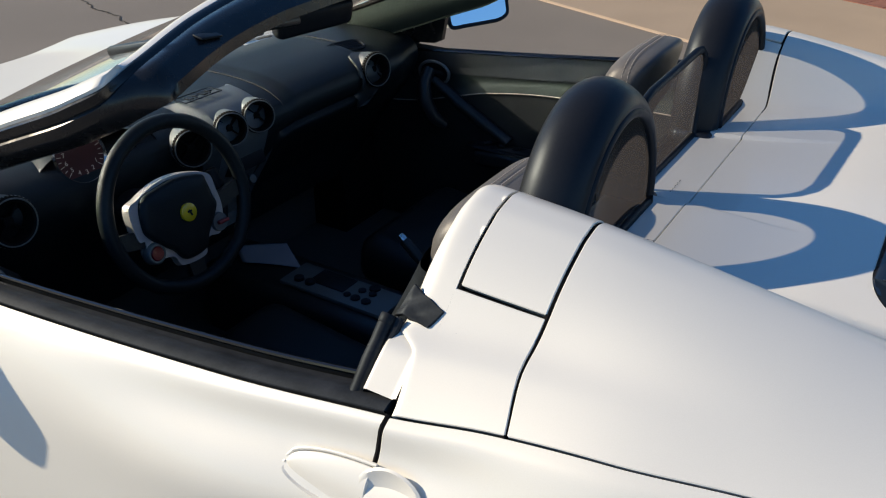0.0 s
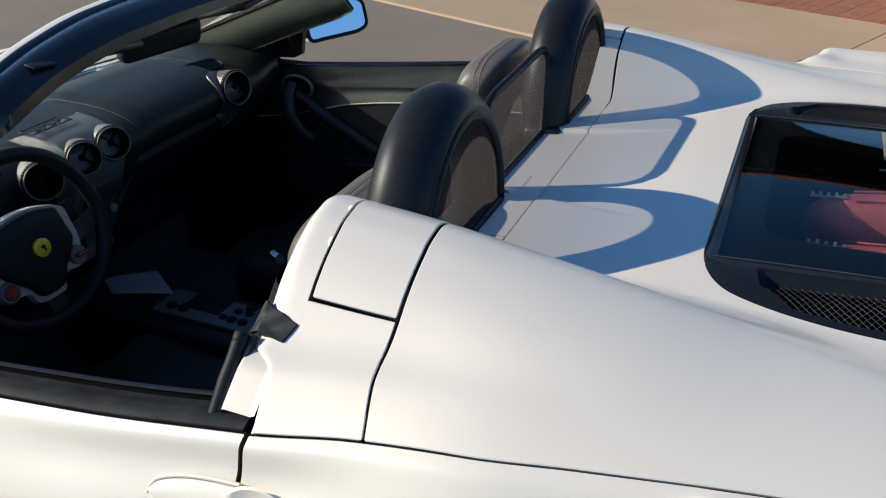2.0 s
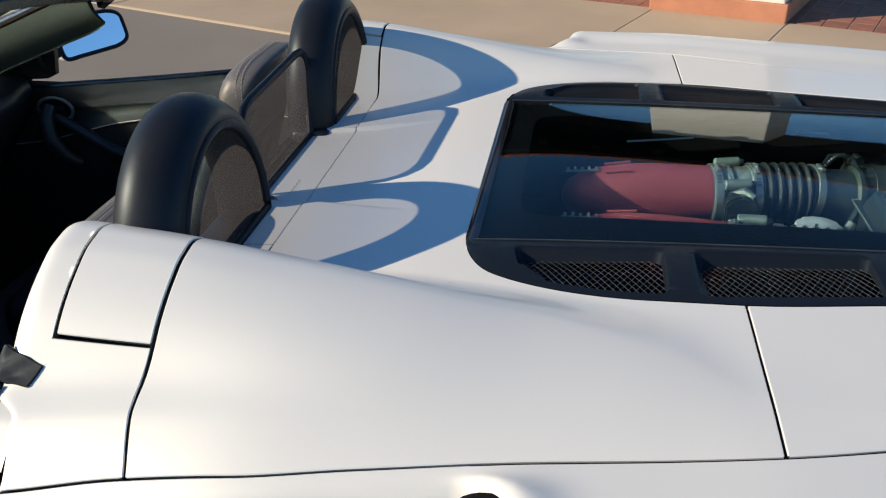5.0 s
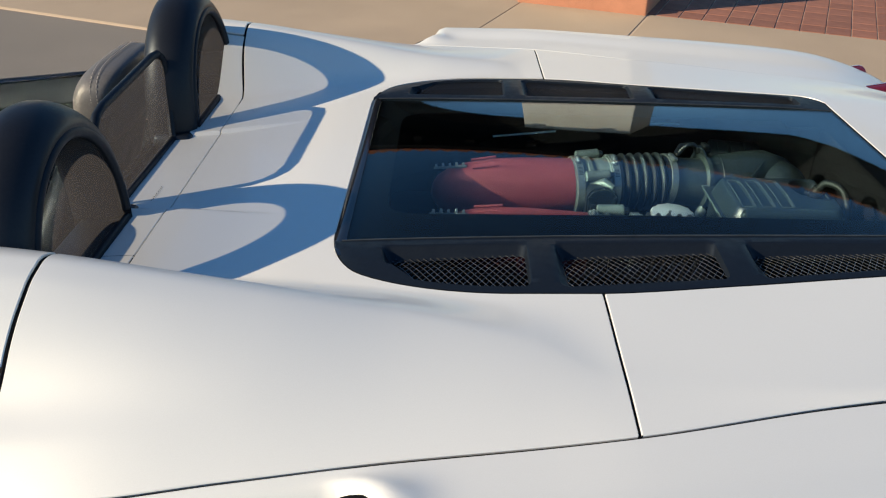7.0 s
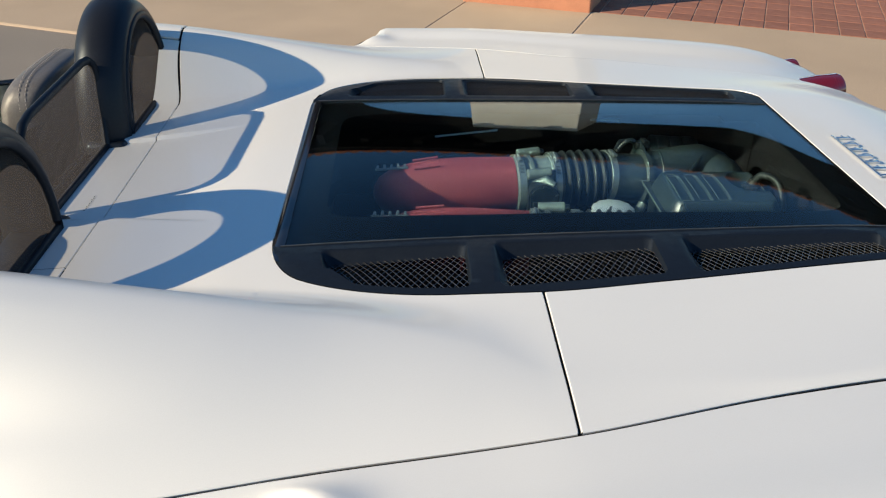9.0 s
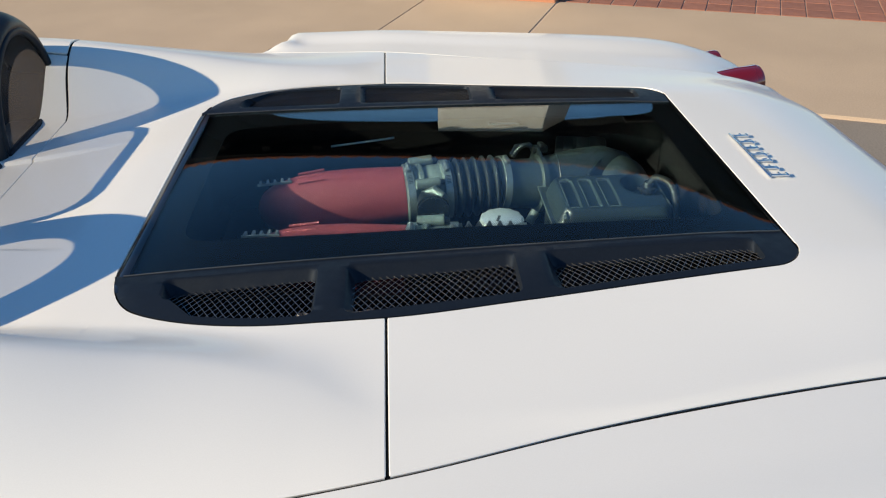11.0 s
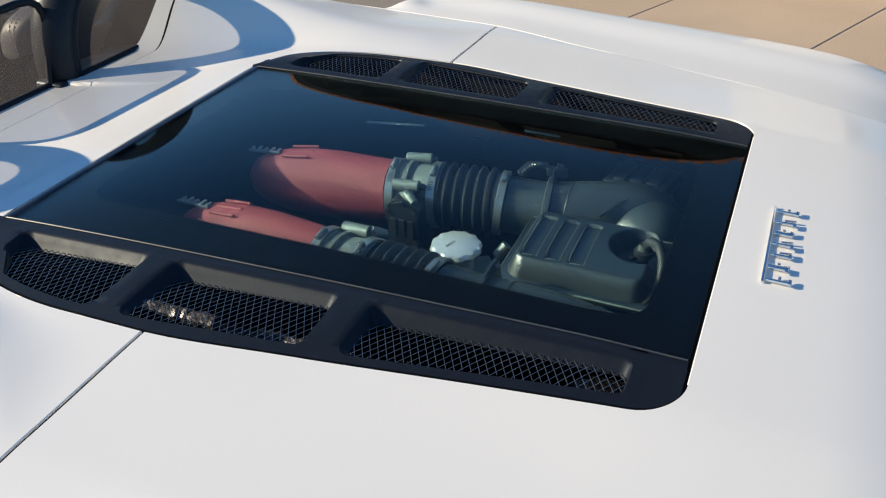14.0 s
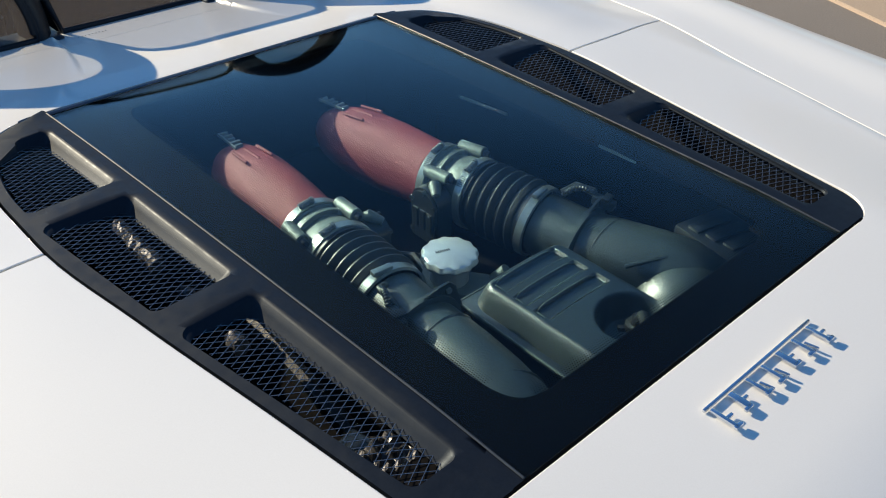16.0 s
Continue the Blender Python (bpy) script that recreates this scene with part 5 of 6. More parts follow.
for s in (-1, 1):
    def wing_side(u, v):
        x, y, z0 = lerp(-1.60, -1.86, u * 4), 0.835, 0.735
        if u > 0.25:
            x, y, z0 = bonnet((u - 0.25) / 0.75, 1)
        return x, s * (y + 0.03 * math.sin(math.pi * min(1, v * 1.1)) * (1 - u)), lerp(z0, 0.22, v)
    grid(bm, wing_side, 80, 30)
    grid(bm, lambda u, v: (lerp(-1.87, -1.60, u), s * lerp(0.70, 0.835, v), lerp(0.825, 0.79, u) - 0.075 * v ** 2), 8, 8)
cut_arch(bm, FRONT_AXLE)
part("bonnet", bm, PAINT, car, "white bonnet and front wings")
bm = bmesh.new()
grid(bm, lambda u, v: (lerp(-1.99, -1.78, u), lerp(-0.70, 0.70, v), 0.818 + 0.006 * u), 2, 8)
for s in (-1, 1):
    tube(bm, [(-1.93, 0.35 * s - 0.25, 0.832), (-1.90, 0.35 * s, 0.838), (-1.88, 0.35 * s + 0.22, 0.834)], 0.006, 6)
part("cowl", bm, BLACK_PLASTIC, car, "black scuttle with wipers")

# ---- outside mirrors ----
def outside_mirror(s):
    c = Vector((-1.392, 0.928, 0.901)) if s > 0 else Vector((-1.535, -0.905, 0.885))
    face = Matrix.Translation(c) @ pose(0, 0, 0, 0, -18 if s > 0 else 3, -29 if s > 0 else 14)
    bm = bmesh.new()
    nu, nv = 28, 14
    def shell(u, v):
        a, b = 2 * math.pi * u, v * math.pi / 2
        ca, sa = math.cos(a), math.sin(a)
        e = 0.32
        y = 0.108 * math.copysign(abs(ca) ** e, ca) * math.cos(b) ** 0.5
        z = (0.056 - 0.012 * s * ca) * math.copysign(abs(sa) ** e, sa) * math.cos(b) ** 0.5
        p = face @ Vector((-0.085 * math.sin(b), y, z))
        return p.x, p.y, p.z
    grid(bm, shell, nu, nv)
    m = part("outside_mirror", bm, PAINT, car, "white outside mirror on a stalk", weld=0.0003)
    bm = bmesh.new()
    vs = []
    for k in range(40):
        a = 2 * math.pi * k / 40
        ca, sa = math.cos(a), math.sin(a)
        vs.append(bm.verts.new(face @ Vector((0.0015, 0.099 * math.copysign(abs(ca) ** 0.32, ca), (0.050 - 0.012 * s * ca) * math.copysign(abs(sa) ** 0.32, sa)))))
    bm.faces.new(vs)
    part("mirror_glass", bm, MIRROR, m, "mirror glass reflecting blue sky", smooth=False)
    bm = bmesh.new()
    ring = []
    for k in range(40):
        a = 2 * math.pi * k / 40
        ca, sa = math.cos(a), math.sin(a)
        ring.append(face @ Vector((0.0, 0.104 * math.copysign(abs(ca) ** 0.32, ca), (0.053 - 0.012 * s * ca) * math.copysign(abs(sa) ** 0.32, sa))))
    tube(bm, ring, 0.006, 8, closed=True)
    dx_ = 0.0 if s > 0 else -0.08
    tube(bm, [(-1.50 + dx_, s * 0.71, 0.83), (-1.47 + dx_, s * 0.76, 0.855), (-1.44 + dx_, s * 0.83, 0.875)], [0.028, 0.02, 0.016], 12)
    part("mirror_stalk", bm, BLACK_PLASTIC, m, "black stalk and rim")


outside_mirror(-1)
outside_mirror(1)

# ---- cabin ----
def plain(name, fn, nu, nv, label=""):
    bm = bmesh.new()
    grid(bm, fn, nu, nv)
    part(name, bm, CARPET, car, label, smooth=False)


plain("cabin_floor", lambda u, v: (lerp(-1.75, -0.52, u), lerp(-0.72, 0.72, v), 0.26), 8, 8, "black carpeted cabin floor")
plain("bulkhead", lambda u, v: (-1.72, lerp(-0.72, 0.72, u), lerp(0.26, 0.80, v)), 8, 4)
plain("rear_bulkhead", lambda u, v: (-0.535, lerp(-0.70, 0.70, u), lerp(0.26, 0.925, v)), 8, 4)
for s in (-1, 1):
    plain("footwell_side", lambda u, v: (lerp(-1.90, -1.50, u), s * 0.715, lerp(0.26, 0.80, v)), 4, 4)
    plain("sill_side", lambda u, v: (lerp(-1.62, -0.54, u), s * 0.73, lerp(0.26, 0.82, v)), 4, 4)
seam_z = curve((-1.62, -1.46, -1.36, -1.22, -1.04, -0.8, -0.56), (0.640, 0.662, 0.688, 0.726, 0.752, 0.766, 0.772))
for s in (-1, 1):
    dc = new("door_lining")
    dc.parent = car
    bm = bmesh.new()
    yin = lambda x, d: s * (belt_y(x) - d)
    grid(bm, lambda u, v: (lerp(-1.62, -0.56, u), yin(lerp(-1.62, -0.56, u), 0.05 + 0.012 * v), belt_z(lerp(-1.62, -0.56, u)) + 0.006 - 0.060 * v), 40, 6)
    grid(bm, lambda u, v: (lerp(-1.62, -0.56, u), yin(lerp(-1.62, -0.56, u), 0.08 + 0.01 * math.sin(v * 3)), lerp(seam_z(lerp(-1.62, -0.56, u)) - 0.004, 0.27, v)), 40, 10)
    part("lower_lining", bm, LEATHER, dc, "black leather lower door lining")
    bm = bmesh.new()
    grid(bm, lambda u, v: (lerp(-1.62, -0.56, u), yin(lerp(-1.62, -0.56, u), 0.062 + 0.02 * v - 0.012 * math.sin(math.pi * v)), lerp(belt_z(lerp(-1.62, -0.56, u)) - 0.052, seam_z(lerp(-1.62, -0.56, u)), v)), 40, 10)
    part("upper_lining", bm, GREY_LEATHER, dc, "charcoal leather upper door lining")
    bm = bmesh.new()
    xs_ = [lerp(-1.60, -0.58, k / 40) for k in range(41)]
    tube(bm, [(x, yin(x, 0.084), seam_z(x) - 0.001) for x in xs_], 0.0018, 6)
    part("stitched_seam", bm, STITCH, dc)
    bm = bmesh.new()
    c = Vector((-1.392, s * 0.684, 0.757))
    tube(bm, [c + Vector((0.050 * math.cos(a), 0, 0.033 * math.sin(a))) for a in [2 * math.pi * k / 32 for k in range(32)]], 0.0045, 8, closed=True)
    part("release_cup_rim", bm, SILVER, dc, "thin silver oval rim")
    bm = bmesh.new()
    lathe(bm, [(0.05, 0), (0.046, -0.012), (0, -0.016)], Matrix.Translation(c) @ pose(0, 0, 0, s * 90, 0, 0) @ Matrix.Diagonal((1, 0.66, 1, 1)), 28)
    box(bm, (0.05, 0.008, 0.014), Matrix.Translation(c + Vector((0.005, -s * 0.004, 0.004))), 0.003)
    part("release_cup", bm, BLACK_PLASTIC, dc)
    bm = bmesh.new()
    tube(bm, [c + Vector((-0.01, -s * 0.005, 0.012)), c + Vector((-0.015, -s * 0.03, -0.02)), c + Vector((-0.005, -s * 0.042, -0.07)), c + Vector((0.02, -s * 0.035, -0.12)), c + Vector((0.05, -s * 0.015, -0.145))], [0.017, 0.021, 0.022, 0.020, 0.015], 14)
    part("pull_handle", bm, LEATHER, dc, "curved black pull handle")
    bm = bmesh.new()
    tube(bm, [c + Vector((0.0, -s * 0.0, -0.02)), c + Vector((0.10, -s * 0.01, -0.075)), c + Vector((0.26, -s * 0.016, -0.155))], [0.016, 0.018, 0.017], 12)
    part("grab_bar", bm, LEATHER, dc)
    bm = bmesh.new()
    box(bm, (0.42, 0.07, 0.05), Matrix.Translation((-1.02, s * 0.66, 0.562)) @ pose(0, 0, 0, 0, -3, 0), 0.015, 3)
    part("armrest", bm, LEATHER, dc, "black leather armrest")
    bm = bmesh.new()
    tube(bm, [(-1.22, s * 0.622, 0.586), (-1.05, s * 0.618, 0.590), (-0.86, s * 0.622, 0.594)], 0.0030, 8)
    box(bm, (0.26, 0.048, 0.006), Matrix.Translation((-1.12, s * 0.652, 0.590)) @ pose(0, 0, 0, 0, -3, 0), 0.002)
    for k in range(3):
        box(bm, (0.022, 0.014, 0.008), Matrix.Translation((-1.19 + 0.045 * k, s * 0.652, 0.5965)) @ pose(0, 0, 0, 0, -12, 0), 0.002)
    part("switch_panel", bm, BLACK_PLASTIC, dc, "black switch panel on the armrest")

DULL_SILVER = material("dull_grey_trim", (0.055, 0.066, 0.075), rough=0.45, metal=0.2, fine=0.06)
# the pale stitching again, darkened for the shade on the dash
SHADED_STITCH = material("shaded_pale_stitching", (0.05, 0.044, 0.042), rough=0.8, fine=0.1)
# dashboard: a profile carried across the car
dash = new("dashboard")
dash.parent = car
DP = [(-1.86, 0.815), (-1.78, 0.852), (-1.66, 0.872), (-1.56, 0.870), (-1.49, 0.856), (-1.455, 0.83), (-1.45, 0.80), (-1.47, 0.74), (-1.52, 0.66), (-1.58, 0.56), (-1.62, 0.45)]
dx, dz = curve(range(11), [p[0] for p in DP]), curve(range(11), [p[1] for p in DP])
bm = bmesh.new()
def dash_fn(u, v):
    y = lerp(-0.69, 0.69, u)
    t = v * 10
    bulge = 0.03 * smooth((0.46 - abs(y - 0.33)) / 0.08) * math.sin(math.pi * min(max((t - 3) / 6, 0), 1))
    groove = -0.020 * math.exp(-((t - 6.7) / 0.16) ** 2) * smooth((y - 0.05) / 0.05) * smooth((0.41 - y) / 0.04)
    back = -0.03 * smooth((abs(y) - 0.55) / 0.14)
    return dx(t) + bulge + back + groove, y, dz(t) + (0.006 if 0.12 < y < 0.44 else 0)
grid(bm, dash_fn, 90, 110)
part("dash_pad", bm, DASH, dash, "black leather dashboard pad")
for yy in (0.085, 0.46):
    bm = bmesh.new()
    pts_ = [dash_fn((yy + 0.69) / 1.38, t / 10) for t in (1.5, 2, 2.5, 3, 3.5, 4, 4.5, 5)]
    tube(bm, [(x, y, z + 0.0012) for x, y, z in pts_], 0.0009, 5)
    part("stitched_seam", bm, SHADED_STITCH, dash)
bm = bmesh.new()
def pod(u, v):
    y = lerp(-0.150, 0.040, u)
    t = lerp(3.0, 9.0, v)
    edge = smooth(min(u, 1 - u) / 0.14)
    return dx(t) + 0.034 * edge, y, dz(t) + 0.012 * edge * (v < 0.35)
grid(bm, pod, 24, 40, 0.03)
cpod = part("centre_pod", bm, SILVER, dash, "silver-grey centre console pod")
def round_vent(c, r, par, mat, yaw=0.0):
    m = Matrix.Translation(c) @ pose(0, 0, 0, 0, 82, yaw)
    bm = bmesh.new()
    lathe(bm, [(r * 0.95, -0.075), (r * 1.06, -0.03), (r * 1.06, -0.003), (r * 0.9, -0.003)], m, 36)
    v = part("round_vent", bm, mat, par, "silver round air vent")
    bm = bmesh.new()
    lathe(bm, [(r * 1.05, -0.004), (r * 1.1, 0.0), (r * 1.1, 0.006), (r * 1.0, 0.011), (r * 0.88, 0.008), (r * 0.84, -0.002), (r * 0.80, -0.022), (0, -0.026)], m, 36)
    for q in (45, 135):
        box(bm, (0.004, r * 1.6, 0.010), m @ pose(0, 0, -0.012, 0, 0, q), 0.001)
    lathe(bm, [(r * 0.22, -0.02), (r * 0.22, -0.006), (r * 0.12, -0.003), (0, -0.003)], m, 16)
    part("vent_core", bm, GAP, v, "black vent vanes")
    bm = bmesh.new()
    tube(bm, [m @ Vector((r * 1.0 * math.cos(a), r * 1.0 * math.sin(a), 0.0112)) for a in [2 * math.pi * k / 40 for k in range(40)]], 0.0014, 6, closed=True)
    for k in range(40):
        a = 2 * math.pi * k / 40
        tube(bm, [m @ Vector((r * 1.1 * math.cos(a), r * 1.1 * math.sin(a), 0.001)), m @ Vector((r * 1.1 * math.cos(a), r * 1.1 * math.sin(a), 0.006))], 0.0009, 4)
    part("knurled_ring", bm, SILVER, v, "knurled silver ring")
round_vent((-1.412, -0.102, 0.836), 0.035, cpod, SILVER, -26)
round_vent((-1.412, -0.017, 0.839), 0.035, cpod, SILVER, -24)
round_vent((-1.420, -0.206, 0.826), 0.038, cpod, SILVER, -24)
bm = bmesh.new()
def end_trim(u, v):
    t = lerp(3.9, 7.4, v)
    half = 0.040 * math.sqrt(max(0.0, 1 - (2 * v - 1) ** 2)) ** 0.7
    x, y, z = dash_fn((0.412 + lerp(-half, half, u) + 0.69) / 1.38, t / 10)
    return x + 0.004, y, z + 0.004
grid(bm, end_trim, 12, 30, 0.006)
part("end_trim", bm, DULL_SILVER, dash, "grey crescent trim round the vent")
round_vent((-1.414, 0.430, 0.828), 0.042, dash, DULL_SILVER, -14)
round_vent((-1.435, -0.606, 0.824), 0.042, dash, BLACK_PLASTIC)
bm = bmesh.new()
for k, w in enumerate((0.014, 0.016, 0.016, 0.016)):
    y = -0.090 + 0.02 * k
    box(bm, (0.020, 0.0035, 0.003), Matrix.Translation((-1.520, y - 0.024, 0.8855)), 0.0006)
    box(bm, (0.0035, w * 0.8, 0.003), Matrix.Translation((-1.511 - 0.009 * (k % 2), y - 0.019, 0.8855)), 0.0006)
for dxp in (-0.022, 0.018):
    box(bm, (0.0025, 0.105, 0.002), Matrix.Translation((-1.520 + dxp, -0.082, 0.885)))
for dyp in (-0.110, -0.006):
    box(bm, (0.042, 0.0025, 0.002), Matrix.Translation((-1.522, dyp - 0.024, 0.885)))
part("dash_plaque", bm, BLACK_PLASTIC, cpod, "embossed plaque of plain bars", smooth=False)
bm = bmesh.new()
box(bm, (0.03, 0.11, 0.05), Matrix.Translation((-1.445, -0.045, 0.738)) @ pose(0, 0, 0, 0, -16, 0), 0.004)
part("radio", bm, BLACK_PLASTIC, cpod, "black radio unit")
for k in range(3):
    bm = bmesh.new()
    lathe(bm, [(0.011, 0), (0.010, 0.014), (0, 0.015)], Matrix.Translation((-1.462, -0.088 + 0.036 * k, 0.672)) @ pose(0, 0, 0, 0, 70, 0), 16)
    part("heater_knob", bm, SILVER, cpod)
bm = bmesh.new()
vm = Matrix.Translation((-1.522, 0.447, 0.867)) @ pose(0, 0, 0, 0, 12, -14)
oval = [vm @ Vector((0.026 * math.copysign(abs(math.cos(a)) ** 0.6, math.cos(a)), 0.055 * math.copysign(abs(math.sin(a)) ** 0.6, math.sin(a)), 0.002)) for a in [2 * math.pi * k / 40 for k in range(40)]]
tube(bm, oval, 0.0035, 8, closed=True)
bm.faces.new([bm.verts.new(p - Vector((0, 0, 0.001))) for p in oval])
for k in range(5):
    box(bm, (0.004, 0.085, 0.004), vm @ Matrix.Translation((-0.016 + 0.008 * k, 0, 0.003)) @ pose(0, 0, 0, 0, 35, 0))
part("demister_vent", bm, BLACK_PLASTIC, dash)
bm = bmesh.new()
def binnacle(u, v):
    a = lerp(-0.12, math.pi + 0.12, u)
    return lerp(-1.66, -1.50, v), -0.375 - 0.165 * math.cos(a), 0.80 + (0.105 - 0.012 * (1 - v)) * math.sin(a) - 0.012 * v
grid(bm, binnacle, 30, 10, 0.01, "b")
part("instrument_hood", bm, DASH, dash, "black leather instrument hood")
DIAL = material("red_dial", (0.045, 0.004, 0.005), rough=0.5, vary=0.1, scale=30)
NUM = material("pale_dial_print", (0.62, 0.52, 0.46), rough=0.6)
bm = bmesh.new()
DC = Vector((-1.475, -0.425, 0.874))
dm = Matrix.Translation(DC) @ pose(0, 0, 0, 0, 70, 0)
lathe(bm, [(0.050, 0.0), (0, 0.0)], dm, 40)
dial = part("rev_counter", bm, DIAL, dash, "red-faced rev counter", smooth=False)
bm = bmesh.new()
lathe(bm, [(0.049, 0.001), (0.052, 0.006), (0.054, 0.0)], dm, 40)
part("dial_rim", bm, CHROME, dial)
bm = bmesh.new()
for k in range(21):
    a = math.radians(-40 + 13 * k)
    box(bm, (0.001, 0.006 if k % 2 else 0.009, 0.0008), dm @ pose(0, 0, 0.001, 0, 0, math.degrees(a)) @ Matrix.Translation((0, 0.043, 0)))
part("dial_tick", bm, NUM, dial, smooth=False)
for k in range(1, 11):
    a = math.radians(-125 - 27 * (k - 1))
    fc = bpy.data.curves.new("dial_number", "FONT")
    fc.body, fc.size, fc.extrude, fc.align_x, fc.align_y = str(k), 0.012, 0.0003, "CENTER", "CENTER"
    fc.materials.append(NUM)
    t = new("dial_number", fc)
    t.parent = dial
    t.matrix_world = dm @ Matrix.Translation((0, 0, 0.0012)) @ Matrix.Rotation(math.radians(90), 4, "Z") @ Matrix.Translation((0.033 * math.sin(-a), 0.033 * math.cos(a), 0))
for y in (-0.325, -0.275):
    bm = bmesh.new()
    lathe(bm, [(0.026, 0.004), (0.024, 0.0), (0, 0.0)], Matrix.Translation((-1.475, y, 0.845)) @ pose(0, 0, 0, 0, 70, 0), 28)
    part("small_gauge", bm, BLACK_PLASTIC, dash)

# steering wheel
SW = Vector((-1.30, -0.352, 0.772))
swm = Matrix.Translation(SW) @ pose(0, 0, 0, 0, 76, 0)   # its z looks to the driver; x points down
wheel_t = new("steering_wheel")
wheel_t.parent = car
wheel_t["label"] = "black leather steering wheel with silver spokes"
bm = bmesh.new()
tube(bm, [swm @ Vector((-0.012 + 0.160 * math.cos(a) * (0.97 if math.cos(a) > 0.8 else 1), 0.004 + 0.160 * math.sin(a), -0.008)) for a in [2 * math.pi * k / 64 for k in range(64)]], 0.0145, 14, closed=True)
part("wheel_rim", bm, DASH, wheel_t, "black leather rim")
bm = bmesh.new()
def slab(pts2, z0, z1, inset=0.0):
    lo_ = [bm.verts.new(swm @ Vector((x, y, z0))) for x, y in pts2]
    hi_ = [bm.verts.new(swm @ Vector((x * (1 - inset), y * (1 - inset), z1))) for x, y in pts2]
    bm.faces.new(hi_)
    for k in range(len(pts2)):
        j = (k + 1) % len(pts2)
        bm.faces.new((lo_[k], lo_[j], hi_[j], hi_[k]))
WHEEL_TRIM = material("pale_silver_trim", (0.42, 0.43, 0.45), rough=0.42, metal=0.3, fine=0.05)
SPOKE = [(-0.0455, -0.1098), (-0.0589, -0.0835), (-0.0724, -0.0383), (-0.073, 0.0095), (-0.0616, 0.0582), (-0.0448, 0.0895), (-0.0139, 0.0947), (0.0182, 0.0976), (0.0497, 0.0906), (0.0741, 0.0733), (0.0707, 0.0457), (0.082, 0.0326), (0.1014, 0.0211), (0.0976, -0.0345), (0.0736, -0.0477), (0.0668, -0.074), (0.0641, -0.0949), (0.0454, -0.1027), (0.0211, -0.0975), (0.0128, -0.1104)]
PAD = [(-0.0403, -0.0883), (-0.0581, -0.0749), (-0.0645, -0.0447), (-0.0674, 0.0076), (-0.0538, 0.0618), (-0.0399, 0.0699), (-0.0114, 0.0743), (0.0132, 0.0779), (0.038, 0.0596), (0.0619, 0.0387), (0.0858, 0.0219), (0.0862, -0.0264), (0.0607, -0.0457), (0.0393, -0.069), (0.014, -0.0896), (-0.0038, -0.0944)]
def rounded(loop, n=6):
    """A closed outline softened by a run of short curves through its corners."""
    out = []
    for i in range(len(loop)):
        a, b, c, d = (Vector(loop[(i + k) % len(loop)]) for k in (-1, 0, 1, 2))
        for q in range(n):
            t = q / n
            out.append(tuple(0.5 * ((2 * b) + (c - a) * t + (2 * a - 5 * b + 4 * c - d) * t * t + (3 * b - a - 3 * c + d) * t ** 3)))
    return out


SPOKE, PAD = rounded(SPOKE), rounded(PAD)
slab(SPOKE, -0.02, -0.004, 0.02)
part("spoke_trim", bm, WHEEL_TRIM, wheel_t, "silver spoke trim", smooth=False)
bm = bmesh.new()
rings = [[bm.verts.new(swm @ Vector((x * k, y * k, z))) for x, y in PAD] for k, z in ((1.0, -0.006), (1.0, 0.003), (0.96, 0.0075), (0.86, 0.0105), (0.5, 0.0128))]
for r, q in zip(rings, rings[1:]):
    for k in range(len(r)):
        bm.faces.new((r[k], r[(k + 1) % len(r)], q[(k + 1) % len(r)], q[k]))
bm.faces.new(rings[-1])
part("airbag_pad", bm, DASH, wheel_t, "black centre pad")
YELLOW = material("yellow_enamel", (0.75, 0.50, 0.02), rough=0.25, coat=0.6, vary=0.05)
bm = bmesh.new()
lathe(bm, [(0.0175, 0.013), (0.0175, 0.018), (0.015, 0.0195), (0, 0.020)], swm, 32)
emblem = part("centre_disc", bm, YELLOW, wheel_t, "round yellow disc")
bm = bmesh.new()
box(bm, (0.013, 0.004, 0.0012), swm @ Matrix.Translation((0.001, 0.001, 0.0205)) @ pose(0, 0, 0, 0, 0, 20), 0.0005)
box(bm, (0.004, 0.010, 0.0012), swm @ Matrix.Translation((-0.002, 0, 0.0205)), 0.0005)
part("disc_mark", bm, BLACK_PLASTIC, emblem, smooth=False)
RED_KNOB = material("red_button", (0.20, 0.010, 0.016), rough=0.3, coat=0.5)
bm = bmesh.new()
lathe(bm, [(0.022, -0.012), (0.021, 0.000), (0.018, 0.003), (0.0145, 0.003), (0.014, -0.002)], swm @ Matrix.Translation((0.0486, -0.0841, 0)), 28)
ring = part("button_ring", bm, SILVER, wheel_t, "silver ring round the start button")
bm = bmesh.new()
lathe(bm, [(0.0138, -0.006), (0.0138, 0.003), (0.0125, 0.0045), (0, 0.005)], swm @ Matrix.Translation((0.0486, -0.0841, 0)), 24)
part("start_button", bm, RED_KNOB, ring, "red start button")
bm = bmesh.new()
lathe(bm, [(0.020, -0.006), (0.018, 0.003), (0, 0.004)], swm @ Matrix.Translation((0.0505, 0.0745, 0)), 24)
kn = part("mode_dial", bm, SILVER, wheel_t, "silver mode dial")
bm = bmesh.new()
box(bm, (0.008, 0.026, 0.012), swm @ Matrix.Translation((0.0505, 0.0785, 0.006)), 0.003)
part("red_lever", bm, RED_KNOB, kn, "red lever")
for sy in (-1, 1):
    bm = bmesh.new()
    slab([(0.0, sy * 0.085), (-0.012, sy * 0.155), (0.018, sy * 0.155), (0.034, sy * 0.09)], -0.018, -0.006)
    part("spoke", bm, LEATHER, wheel_t, smooth=False)
bm = bmesh.new()
slab([(0.08, -0.02), (0.155, -0.016), (0.155, 0.016), (0.08, 0.02)], -0.018, -0.008)
